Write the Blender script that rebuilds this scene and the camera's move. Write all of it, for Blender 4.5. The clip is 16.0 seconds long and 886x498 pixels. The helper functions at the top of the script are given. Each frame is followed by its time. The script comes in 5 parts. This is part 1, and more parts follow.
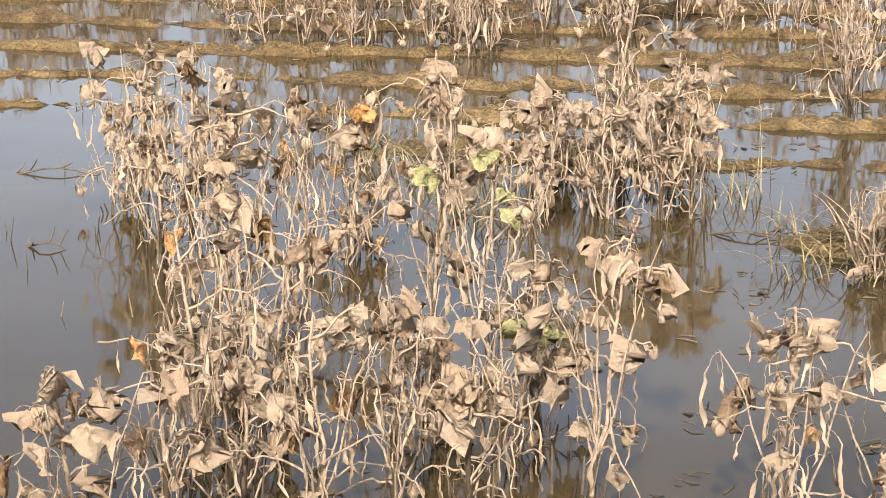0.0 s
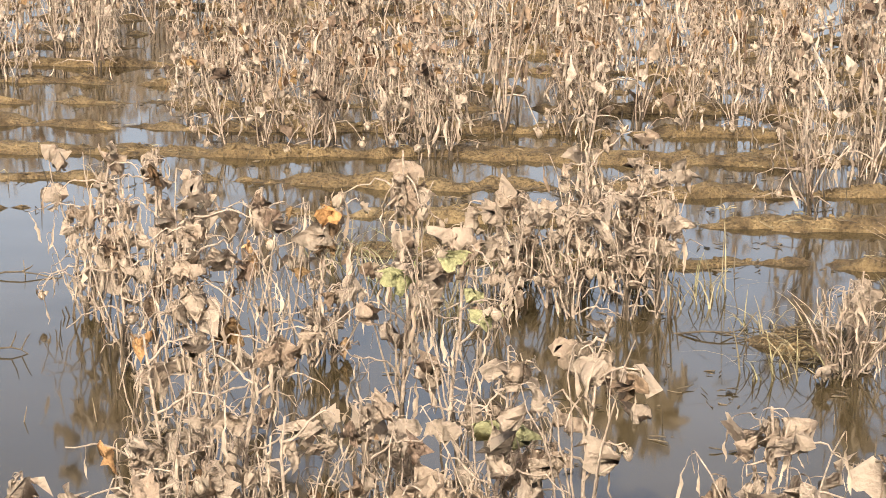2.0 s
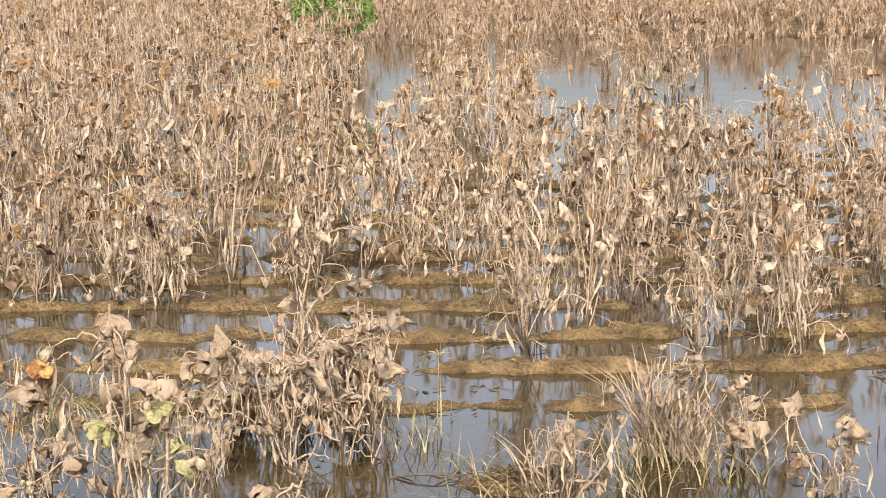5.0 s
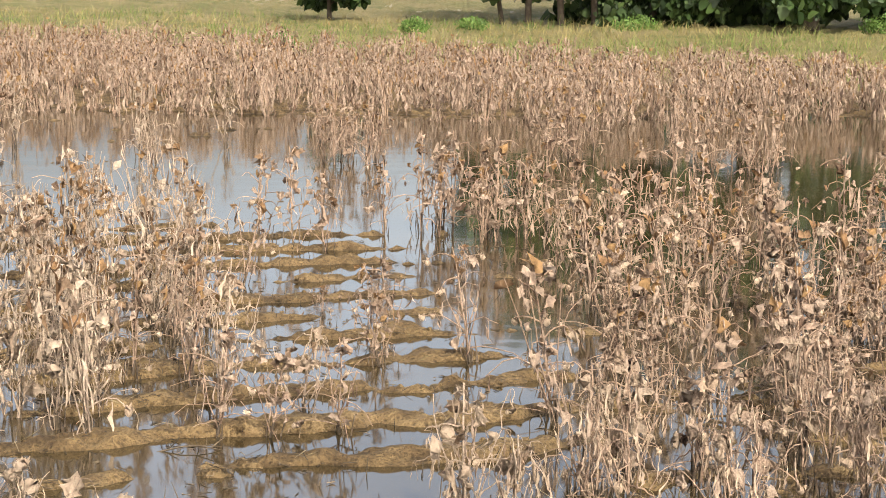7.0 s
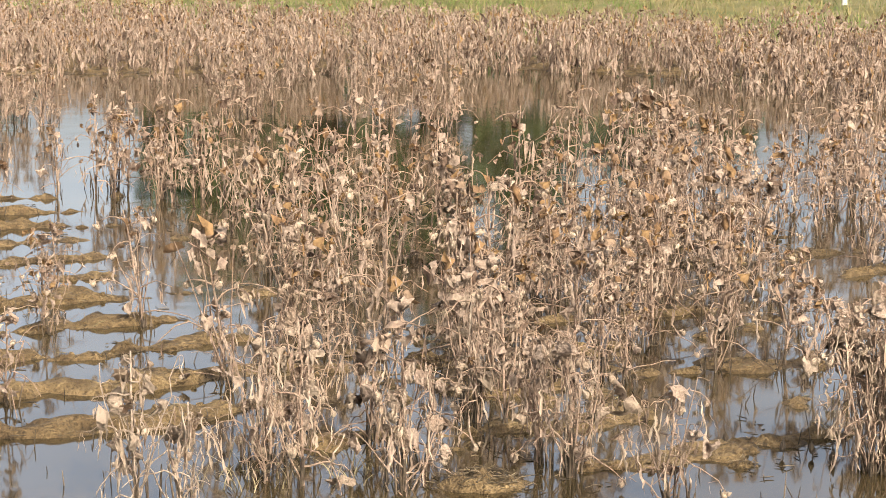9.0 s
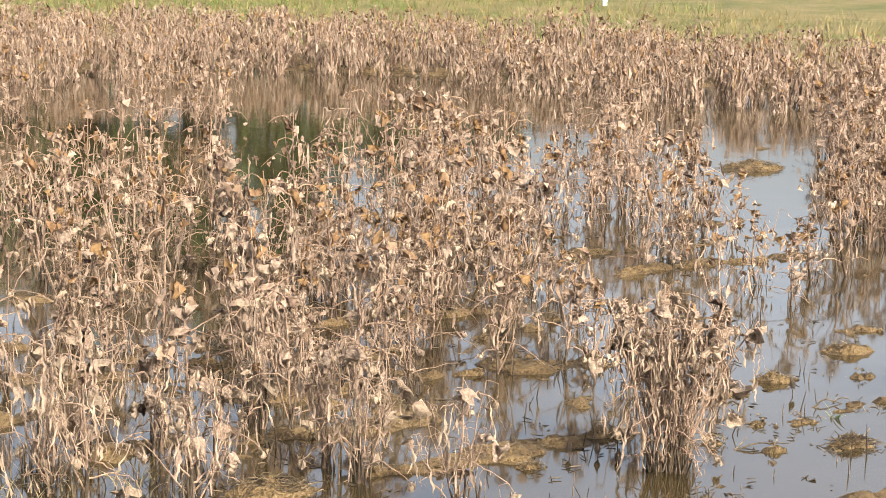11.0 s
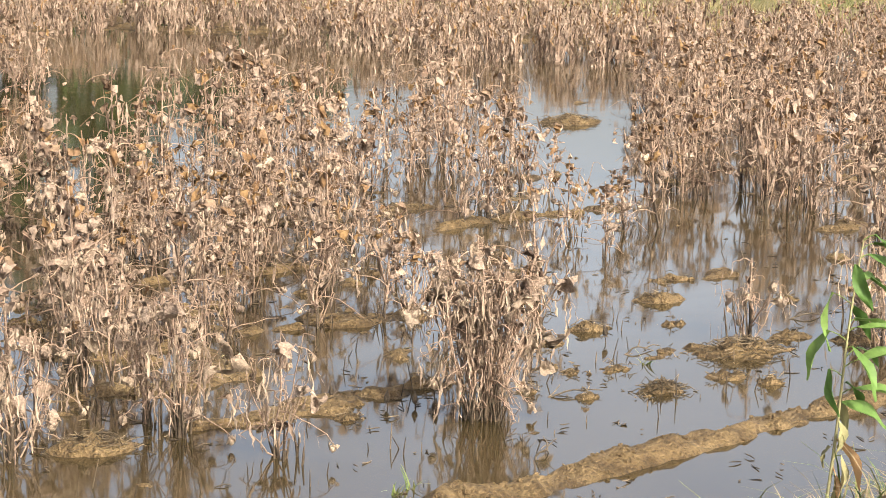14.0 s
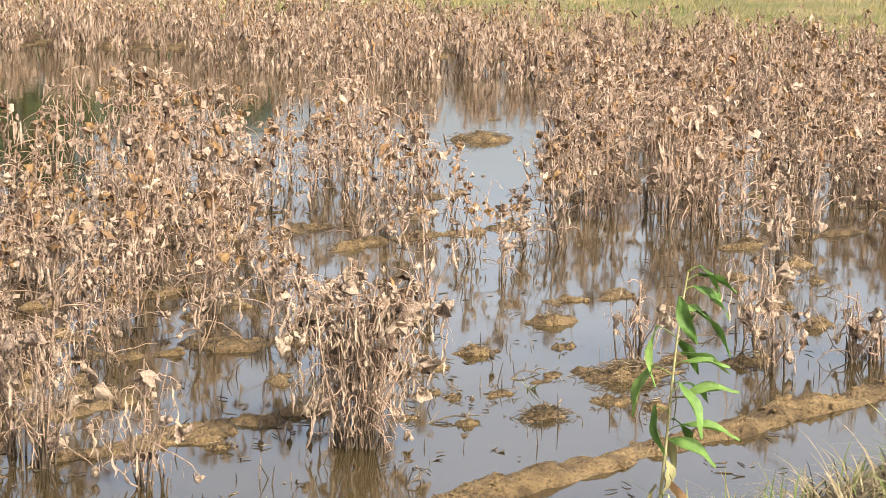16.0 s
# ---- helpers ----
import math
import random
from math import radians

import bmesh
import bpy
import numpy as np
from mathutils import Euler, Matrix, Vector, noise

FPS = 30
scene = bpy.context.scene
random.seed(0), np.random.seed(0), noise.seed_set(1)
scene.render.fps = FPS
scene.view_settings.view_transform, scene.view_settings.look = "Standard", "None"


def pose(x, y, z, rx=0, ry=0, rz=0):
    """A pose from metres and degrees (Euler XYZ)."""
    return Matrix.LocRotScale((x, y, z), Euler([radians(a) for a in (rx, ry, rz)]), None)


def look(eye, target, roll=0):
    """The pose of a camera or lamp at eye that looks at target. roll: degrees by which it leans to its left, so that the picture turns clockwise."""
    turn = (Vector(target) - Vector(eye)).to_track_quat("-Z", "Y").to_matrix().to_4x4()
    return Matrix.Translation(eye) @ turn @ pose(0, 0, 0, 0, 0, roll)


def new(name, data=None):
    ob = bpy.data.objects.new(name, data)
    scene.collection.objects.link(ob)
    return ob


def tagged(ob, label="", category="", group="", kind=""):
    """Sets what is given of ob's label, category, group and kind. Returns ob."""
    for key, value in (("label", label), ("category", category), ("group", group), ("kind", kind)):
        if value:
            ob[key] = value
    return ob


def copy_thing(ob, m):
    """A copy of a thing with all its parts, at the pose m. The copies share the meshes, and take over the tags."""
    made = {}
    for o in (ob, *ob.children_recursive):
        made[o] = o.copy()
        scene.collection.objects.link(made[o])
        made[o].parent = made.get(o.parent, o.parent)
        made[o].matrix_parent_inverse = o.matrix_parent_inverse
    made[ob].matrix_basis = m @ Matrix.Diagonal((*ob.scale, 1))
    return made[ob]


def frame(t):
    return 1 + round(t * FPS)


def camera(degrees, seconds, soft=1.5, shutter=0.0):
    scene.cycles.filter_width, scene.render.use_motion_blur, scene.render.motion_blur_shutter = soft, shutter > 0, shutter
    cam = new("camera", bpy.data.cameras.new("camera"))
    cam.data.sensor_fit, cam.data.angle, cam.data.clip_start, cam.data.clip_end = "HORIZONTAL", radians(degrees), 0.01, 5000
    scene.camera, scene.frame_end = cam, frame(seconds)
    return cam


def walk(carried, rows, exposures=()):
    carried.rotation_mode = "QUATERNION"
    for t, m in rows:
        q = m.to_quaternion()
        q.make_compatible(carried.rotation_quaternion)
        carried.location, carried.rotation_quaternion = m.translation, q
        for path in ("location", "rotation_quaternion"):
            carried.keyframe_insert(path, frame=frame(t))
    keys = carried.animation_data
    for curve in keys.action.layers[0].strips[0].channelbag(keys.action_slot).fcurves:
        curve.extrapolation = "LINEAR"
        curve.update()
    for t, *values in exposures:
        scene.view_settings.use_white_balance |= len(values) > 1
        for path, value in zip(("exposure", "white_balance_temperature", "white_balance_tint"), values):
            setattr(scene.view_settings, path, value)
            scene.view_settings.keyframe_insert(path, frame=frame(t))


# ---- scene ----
FOV = 22.75
PATH = [
    (0.0, look((-0.284, -0.103, 2.366), (-4.388, 8.560, -0.480), -0.46)),
    (0.5, look((-0.307, -0.088, 2.363), (-4.407, 8.592, -0.440), -0.37)),
    (1.0, look((-0.334, -0.093, 2.364), (-4.406, 8.636, -0.323), -0.31)),
    (1.5, look((-0.352, -0.094, 2.355), (-4.365, 8.708, -0.178), -0.39)),
    (2.0, look((-0.353, -0.089, 2.356), (-4.299, 8.779, -0.050), -0.46)),
    (2.5, look((-0.346, -0.089, 2.367), (-4.247, 8.830, 0.079), -0.39)),
    (3.0, look((-0.329, -0.099, 2.381), (-4.178, 8.871, 0.208), -0.42)),
    (3.2, look((-0.307, -0.103, 2.377), (-4.139, 8.889, 0.263), -0.45)),
    (3.9, look((-0.258, -0.118, 2.384), (-3.966, 8.961, 0.430), -0.56)),
    (4.6, look((-0.179, -0.145, 2.385), (-3.529, 9.099, 0.561), -0.57)),
    (5.3, look((-0.118, -0.178, 2.404), (-2.672, 9.335, 0.677), -0.19)),
    (5.5, look((-0.115, -0.197, 2.410), (-2.321, 9.406, 0.706), -0.00)),
    (6.0, look((-0.086, -0.211, 2.407), (-1.404, 9.570, 0.798), 0.46)),
    (6.5, look((-0.009, -0.131, 2.412), (-0.553, 9.740, 0.908), 0.76)),
    (7.0, look((0.079, -0.008, 2.390), (0.049, 9.890, 0.963), 0.66)),
    (7.5, look((0.168, 0.043, 2.389), (0.529, 9.932, 0.948), 0.54)),
    (8.0, look((0.210, 0.073, 2.384), (0.899, 9.935, 0.877), 0.47)),
    (8.5, look((0.208, 0.100, 2.380), (1.225, 9.922, 0.801), 0.46)),
    (9.0, look((0.179, 0.134, 2.391), (1.547, 9.908, 0.780), 0.56)),
    (9.5, look((0.144, 0.191, 2.394), (1.851, 9.913, 0.794), 0.69)),
    (10.0, look((0.115, 0.233, 2.392), (2.109, 9.901, 0.795), 0.81)),
    (10.2, look((0.100, 0.239, 2.393), (2.197, 9.885, 0.795), 0.96)),
    (10.9, look((0.089, 0.224, 2.398), (2.488, 9.799, 0.800), 0.96)),
    (11.6, look((0.111, 0.143, 2.408), (2.691, 9.670, 0.800), 0.70)),
    (12.3, look((0.116, 0.090, 2.412), (2.829, 9.575, 0.774), 0.53)),
    (12.5, look((0.119, 0.091, 2.413), (2.863, 9.564, 0.761), 0.47)),
    (13.0, look((0.096, 0.082, 2.411), (2.942, 9.520, 0.729), 0.54)),
    (13.5, look((0.082, 0.076, 2.409), (3.074, 9.461, 0.683), 0.63)),
    (14.0, look((0.097, 0.056, 2.414), (3.271, 9.371, 0.636), 0.81)),
    (14.5, look((0.169, 0.057, 2.406), (3.488, 9.315, 0.598), 0.96)),
    (15.0, look((0.280, 0.078, 2.402), (3.652, 9.319, 0.604), 1.13)),
    (15.5, look((0.380, 0.124, 2.414), (3.764, 9.369, 0.659), 1.03)),
    (16.0, look((0.443, 0.156, 2.423), (3.862, 9.396, 0.711), 0.81)),
]
cam = camera(FOV, 16.0, soft=0.45, shutter=0.0)
walk(cam, PATH, [(0.0, 1.35, 6500, 10.5), (3.0, 1.28, 6500, 10.5), (5.5, 1.20, 6500, 10.5), (8.0, 1.20, 6500, 10.5), (10.2, 1.41, 6500, 10.5), (12.5, 1.46, 6500, 10.5), (16.0, 1.49, 6500, 10.5)])

# ---- light ----
SUN_EL, SUN_AZ = 39.0, 162.0          # azimuth from +y, clockwise
world = bpy.data.worlds.new("sky")
scene.world = world
world.use_nodes = True
wn = world.node_tree.nodes
sky = wn.new("ShaderNodeTexSky")
sky.sky_type = "NISHITA"
sky.sun_disc = False
sky.sun_elevation, sky.sun_rotation = radians(SUN_EL), radians(SUN_AZ)
sky.air_density, sky.dust_density, sky.ozone_density = 0.9, 9.0, 0.7
wn["Background"].inputs["Strength"].default_value = 0.128
haze = wn.new("ShaderNodeHueSaturation")          # thin high haze whitens the sky
haze.inputs["Saturation"].default_value, haze.inputs["Value"].default_value = 0.64, 1.15
world.node_tree.links.new(sky.outputs[0], haze.inputs["Color"])
low_sky, low_mix, sky_xyz = wn.new("ShaderNodeMapRange"), wn.new("ShaderNodeMix"), wn.new("ShaderNodeSeparateXYZ")
low_sky.interpolation_type = "SMOOTHSTEP"           # the haze is thicker and brighter towards the horizon
for k, v in (("From Min", 0.04), ("From Max", 0.60), ("To Min", 1.75), ("To Max", 0.62)):
    low_sky.inputs[k].default_value = v
low_mix.data_type, low_mix.blend_type = "RGBA", "MULTIPLY"
low_mix.inputs[0].default_value = 1.0
sky_tc, sky_map, veil, veil_ramp, veil_mix = (wn.new(k) for k in ("ShaderNodeTexCoord", "ShaderNodeMapping", "ShaderNodeTexNoise", "ShaderNodeMapRange", "ShaderNodeMix"))
sky_map.inputs["Scale"].default_value = (1.0, 1.0, 3.5)
veil.inputs["Scale"].default_value, veil.inputs["Detail"].default_value = 3.2, 5.0
veil_ramp.inputs["From Min"].default_value, veil_ramp.inputs["From Max"].default_value = 0.35, 0.7
veil_ramp.inputs["To Min"].default_value, veil_ramp.inputs["To Max"].default_value = 0.86, 1.22
veil_mix.data_type, veil_mix.blend_type = "RGBA", "MULTIPLY"
veil_mix.inputs[0].default_value = 1.0
for a, b in ((sky_tc.outputs["Generated"], sky_map.inputs["Vector"]), (sky_map.outputs[0], veil.inputs["Vector"]), (veil.outputs["Fac"], veil_ramp.inputs["Value"]),
             (sky_tc.outputs["Generated"], sky_xyz.inputs[0]), (sky_xyz.outputs["Z"], low_sky.inputs["Value"]), (haze.outputs[0], low_mix.inputs[6]),
             (low_sky.outputs["Result"], low_mix.inputs[7]), (low_mix.outputs[2], veil_mix.inputs[6]), (veil_ramp.outputs["Result"], veil_mix.inputs[7]), (veil_mix.outputs[2], wn["Background"].inputs["Color"])):
    world.node_tree.links.new(a, b)
sun = new("sun", bpy.data.lights.new("sun", "SUN"))
sun.data.energy, sun.data.angle, sun.data.color = 2.75, radians(1.2), (1.0, 0.94, 0.83)
_a, _e = radians(SUN_AZ), radians(SUN_EL)
sun.matrix_world = look((math.sin(_a) * math.cos(_e) * 50, math.cos(_a) * math.cos(_e) * 50, math.sin(_e) * 50), (0, 0, 0))


# ---- materials ----
def material(name):
    m = bpy.data.materials.new(name)
    m.use_nodes = True
    return m, m.node_tree.nodes, m.node_tree.links, m.node_tree.nodes["Principled BSDF"]


def ramp(nodes, stops, smooth=True):
    r = nodes.new("ShaderNodeValToRGB")
    r.color_ramp.interpolation = "LINEAR" if smooth else "CONSTANT"
    el = r.color_ramp.elements
    while len(el) < len(stops):
        el.new(0.5)
    for e, (p, c) in zip(el, stops):
        e.position, e.color = p, (*c, 1)
    return r


def noise_node(nodes, links, scale, detail=4.0, rough=0.55, coord="Object", vec=None):
    n = nodes.new("ShaderNodeTexNoise")
    n.inputs["Scale"].default_value, n.inputs["Detail"].default_value, n.inputs["Roughness"].default_value = scale, detail, rough
    if vec is None:
        tc = nodes.new("ShaderNodeTexCoord")
        vec = tc.outputs[coord]
    links.new(vec, n.inputs["Vector"])
    return n


def mix(nodes, links, kind, fac, a, b):
    n = nodes.new("ShaderNodeMix")
    n.data_type, n.blend_type = "RGBA", kind
    for sock, val in ((n.inputs[0], fac), (n.inputs[6], a), (n.inputs[7], b)):
        if isinstance(val, bpy.types.NodeSocket):
            links.new(val, sock)
        else:
            sock.default_value = val if not isinstance(val, tuple) else (*val, 1)
    return n.outputs[2]


def bump(nodes, links, bsdf, height, strength, dist):
    b = nodes.new("ShaderNodeBump")
    b.inputs["Strength"].default_value, b.inputs["Distance"].default_value = strength, dist
    links.new(height, b.inputs["Height"])
    links.new(b.outputs[0], bsdf.inputs["Normal"])


def dry_material(name, stops, per_island, mottle=(0.55, 1.1), grain=60.0, rough=0.9, soft_light=0.0):
    """Dry mud-coated plant matter: one tone per piece, mottled, with fine relief."""
    m, n, l, p = material(name)
    if per_island:
        pick = n.new("ShaderNodeNewGeometry").outputs["Random Per Island"]
    else:
        pick = n.new("ShaderNodeObjectInfo").outputs["Random"]
    r = ramp(n, stops)
    l.new(pick, r.inputs[0])
    ns = noise_node(n, l, grain)
    v = ramp(n, [(0.3, (mottle[0],) * 3), (0.62, (mottle[1],) * 3)])
    l.new(ns.outputs["Fac"], v.inputs[0])
    c = mix(n, l, "MULTIPLY", 1.0, r.outputs[0], v.outputs[0])
    l.new(c, p.inputs["Base Color"])
    p.inputs["Roughness"].default_value = rough
    p.inputs["Specular IOR Level"].default_value = 0.25
    bump(n, l, p, ns.outputs["Fac"], 0.7, 0.008 if grain > 10 else 0.022)
    if soft_light:
        out = n["Material Output"]
        tr = n.new("ShaderNodeBsdfTranslucent")
        l.new(c, tr.inputs["Color"])
        ms = n.new("ShaderNodeMixShader")
        ms.inputs[0].default_value = soft_light
        l.new(p.outputs[0], ms.inputs[1])
        l.new(tr.outputs[0], ms.inputs[2])
        l.new(ms.outputs[0], out.inputs["Surface"])
    return m


TAN = [(0.0, (0.220, 0.159, 0.111)), (0.22, (0.334, 0.262, 0.194)), (0.66, (0.379, 0.303, 0.228)), (0.84, (0.293, 0.218, 0.154)), (0.91, (0.125, 0.082, 0.054)), (1.0, (0.052, 0.035, 0.024))]
RUST = [(0.0, (0.205, 0.138, 0.095)), (0.40, (0.222, 0.151, 0.096)), (0.64, (0.209, 0.122, 0.059)), (0.80, (0.254, 0.156, 0.069)), (0.93, (0.178, 0.103, 0.050)), (1.0, (0.071, 0.041, 0.024))]
BROWN = [(0.0, (0.219, 0.153, 0.106)), (0.2, (0.277, 0.205, 0.151)), (0.66, (0.326, 0.246, 0.183)), (0.86, (0.256, 0.180, 0.128)), (0.94, (0.115, 0.073, 0.049)), (1.0, (0.054, 0.035, 0.025))]
LEAF_BROWN = dry_material("brown_leaves", BROWN, True, grain=45, soft_light=0.12)
FAR_BROWN = [(p, tuple(1.02 * v for v in col)) for p, col in BROWN]
LEAF_FAR = dry_material("far_brown_leaves", FAR_BROWN, True, grain=45, soft_light=0.12)
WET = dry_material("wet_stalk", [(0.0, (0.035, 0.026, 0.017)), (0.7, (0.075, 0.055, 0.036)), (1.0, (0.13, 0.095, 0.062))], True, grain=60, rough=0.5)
LEAF_DARK = dry_material("brown_leaf", BROWN, False, mottle=(0.68, 1.08), grain=6.5, soft_light=0.12)
PALE_TAN = [(0.0, (0.308, 0.226, 0.156)), (0.15, (0.349, 0.268, 0.193)), (0.75, (0.384, 0.299, 0.221)), (0.92, (0.354, 0.259, 0.181)), (1.0, (0.213, 0.143, 0.092))]
LEAF = dry_material("dry_leaf", PALE_TAN, False, mottle=(0.86, 1.04), grain=6.5, soft_light=0.30)
STRAND = dry_material("shrivelled_leaf", [(0.0, (0.277, 0.204, 0.140)), (0.3, (0.372, 0.289, 0.210)), (0.75, (0.411, 0.327, 0.241)), (0.93, (0.322, 0.239, 0.166)), (1.0, (0.166, 0.112, 0.072))], True, mottle=(0.75, 1.06), grain=45, soft_light=0.2)
LEAF_MANY = dry_material("dry_leaves", TAN, True, grain=45, soft_light=0.12)
LEAF_RUST = dry_material("rusty_leaf", RUST, False, grain=6.5, soft_light=0.2)
LEAF_RUST_MANY = dry_material("rusty_leaves", RUST, True, grain=35, soft_light=0.2)
STEM = dry_material("dry_stem", [(0.0, (0.222, 0.164, 0.118)), (0.5, (0.322, 0.248, 0.184)), (1.0, (0.261, 0.195, 0.139))], True, grain=70)
STEM_BROWN = dry_material("brown_stem", [(0.0, (0.202, 0.135, 0.093)), (0.5, (0.292, 0.206, 0.146)), (1.0, (0.237, 0.161, 0.110))], True, grain=70)
BOLL = dry_material("dry_boll", [(0.0, (0.333, 0.247, 0.171)), (1.0, (0.489, 0.380, 0.272))], False, grain=50)
STRAW = dry_material("straw", [(0.0, (0.10, 0.08, 0.042)), (0.5, (0.27, 0.215, 0.13)), (1.0, (0.19, 0.165, 0.08))], True, grain=30)
STALK = dry_material("rotten_stalk", [(0.0, (0.04, 0.03, 0.018)), (0.6, (0.11, 0.08, 0.046)), (1.0, (0.25, 0.19, 0.12))], True, grain=40)
DEBRIS = dry_material("dark_debris", [(0.0, (0.03, 0.023, 0.015)), (0.7, (0.09, 0.067, 0.042)), (1.0, (0.20, 0.15, 0.095))], True, grain=40, rough=0.7)
BANK_STRAW = dry_material("bank_straw", [(0.0, (0.075, 0.056, 0.03)), (0.5, (0.17, 0.132, 0.075)), (1.0, (0.25, 0.205, 0.12))], True, grain=30)
FADED_GRASS = dry_material("faded_grass", [(0.0, (0.16, 0.16, 0.06)), (0.5, (0.26, 0.25, 0.12)), (1.0, (0.34, 0.31, 0.18))], True, grain=20, rough=0.7, soft_light=0.2)
GREEN = dry_material("green_blade", [(0.0, (0.06, 0.10, 0.02)), (0.5, (0.115, 0.175, 0.038)), (1.0, (0.24, 0.235, 0.09))], True, grain=20, rough=0.6, soft_light=0.25)
GREEN_LEAF = dry_material("green_leaf", [(0.0, (0.07, 0.14, 0.03)), (0.6, (0.11, 0.20, 0.045)), (1.0, (0.16, 0.25, 0.065))], False, grain=20, rough=0.55, soft_light=0.3)
FADED_LEAF = dry_material("faded_green_leaf", [(0.0, (0.27, 0.26, 0.12)), (1.0, (0.36, 0.33, 0.17))], False, grain=6.5, soft_light=0.2)
ORANGE_LEAF = dry_material("orange_leaf", [(0.0, (0.429, 0.223, 0.084)), (1.0, (0.468, 0.298, 0.156))], False, grain=6.5, soft_light=0.2)
MEADOW_DRY = dry_material("dry_meadow_grass", [(0.0, (0.20, 0.165, 0.062)), (0.5, (0.30, 0.245, 0.10)), (1.0, (0.35, 0.29, 0.14))], True, grain=4, soft_light=0.3)
MEADOW = dry_material("meadow_grass", [(0.0, (0.09, 0.16, 0.032)), (0.40, (0.15, 0.21, 0.05)), (0.65, (0.20, 0.22, 0.07)), (1.0, (0.26, 0.23, 0.09))], True, grain=4, soft_light=0.3)
TREE_LEAF = dry_material("tree_leaves", [(0.0, (0.016, 0.032, 0.009)), (0.6, (0.036, 0.062, 0.017)), (1.0, (0.075, 0.115, 0.032))], True, grain=3, rough=0.5, soft_light=0.15)
BUSH_LEAF = dry_material("bush_leaves", [(0.0, (0.06, 0.12, 0.02)), (1.0, (0.15, 0.23, 0.055))], True, grain=5, rough=0.55, soft_light=0.25)
BARK = dry_material("bark", [(0.0, (0.055, 0.042, 0.03)), (1.0, (0.075, 0.058, 0.042))], True, grain=9)
WHITE = dry_material("white_paint", [(0.0, (0.62, 0.61, 0.58)), (1.0, (0.7, 0.69, 0.66))], True, mottle=(0.85, 1.03), grain=6, rough=0.6)

# wet mud, drier and paler on the crests by patches; the field floor, the bank and the land beyond share it
MUD, n, l, p = material("mud")
tc = n.new("ShaderNodeTexCoord")
big = noise_node(n, l, 0.9, 5, 0.6, vec=tc.outputs["Object"])
mid = noise_node(n, l, 7.0, 6, 0.65, vec=tc.outputs["Object"])
fine = noise_node(n, l, 55.0, 4, 0.6, vec=tc.outputs["Object"])
r1 = ramp(n, [(0.3, (0.135, 0.088, 0.038)), (0.55, (0.205, 0.138, 0.062)), (0.75, (0.25, 0.176, 0.086))])
l.new(big.outputs["Fac"], r1.inputs[0])
r2 = ramp(n, [(0.36, (0.5, 0.47, 0.43)), (0.58, (1.1, 1.1, 1.1))])
l.new(mid.outputs["Fac"], r2.inputs[0])
c = mix(n, l, "MULTIPLY", 1.0, r1.outputs[0], r2.outputs[0])
r3 = ramp(n, [(0.34, (0.45, 0.43, 0.4)), (0.5, (1.0, 1.0, 1.0))])
l.new(fine.outputs["Fac"], r3.inputs[0])
c = mix(n, l, "MULTIPLY", 1.0, c, r3.outputs[0])
sep = n.new("ShaderNodeSeparateXYZ")
l.new(tc.outputs["Object"], sep.inputs[0])
edge = n.new("ShaderNodeMath")         # the land past the field edge is grown over
edge.operation = "MULTIPLY_ADD"
l.new(sep.outputs["X"], edge.inputs[0])
edge.inputs[1].default_value = 0.62
l.new(sep.outputs["Y"], edge.inputs[2])
over = n.new("ShaderNodeMapRange")
over.inputs["From Min"].default_value, over.inputs["From Max"].default_value = 37.0, 38.5
l.new(edge.outputs[0], over.inputs["Value"])
turf = ramp(n, [(0.35, (0.12, 0.125, 0.036)), (0.5, (0.18, 0.155, 0.058)), (0.65, (0.23, 0.185, 0.085))])
l.new(big.outputs["Fac"], turf.inputs[0])
c = mix(n, l, "MIX", over.outputs["Result"], c, turf.outputs[0])
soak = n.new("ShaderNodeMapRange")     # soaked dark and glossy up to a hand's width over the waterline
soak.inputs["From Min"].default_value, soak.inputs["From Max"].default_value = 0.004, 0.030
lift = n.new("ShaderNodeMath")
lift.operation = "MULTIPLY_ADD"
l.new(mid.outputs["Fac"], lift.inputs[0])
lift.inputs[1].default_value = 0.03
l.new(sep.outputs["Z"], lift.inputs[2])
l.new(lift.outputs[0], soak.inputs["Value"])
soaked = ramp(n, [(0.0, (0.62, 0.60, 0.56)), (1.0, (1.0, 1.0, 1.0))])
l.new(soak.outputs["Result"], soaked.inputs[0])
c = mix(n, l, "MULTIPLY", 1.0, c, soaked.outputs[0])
l.new(c, p.inputs["Base Color"])
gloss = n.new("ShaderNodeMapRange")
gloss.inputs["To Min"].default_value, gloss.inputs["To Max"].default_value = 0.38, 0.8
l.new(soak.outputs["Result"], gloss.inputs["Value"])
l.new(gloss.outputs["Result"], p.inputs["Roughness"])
p.inputs["Specular IOR Level"].default_value = 0.35
hsum = n.new("ShaderNodeMath")
hsum.operation = "MULTIPLY_ADD"
l.new(mid.outputs["Fac"], hsum.inputs[0])
hsum.inputs[1].default_value = 3.0
l.new(fine.outputs["Fac"], hsum.inputs[2])
bump(n, l, p, hsum.outputs[0], 1.0, 0.040)

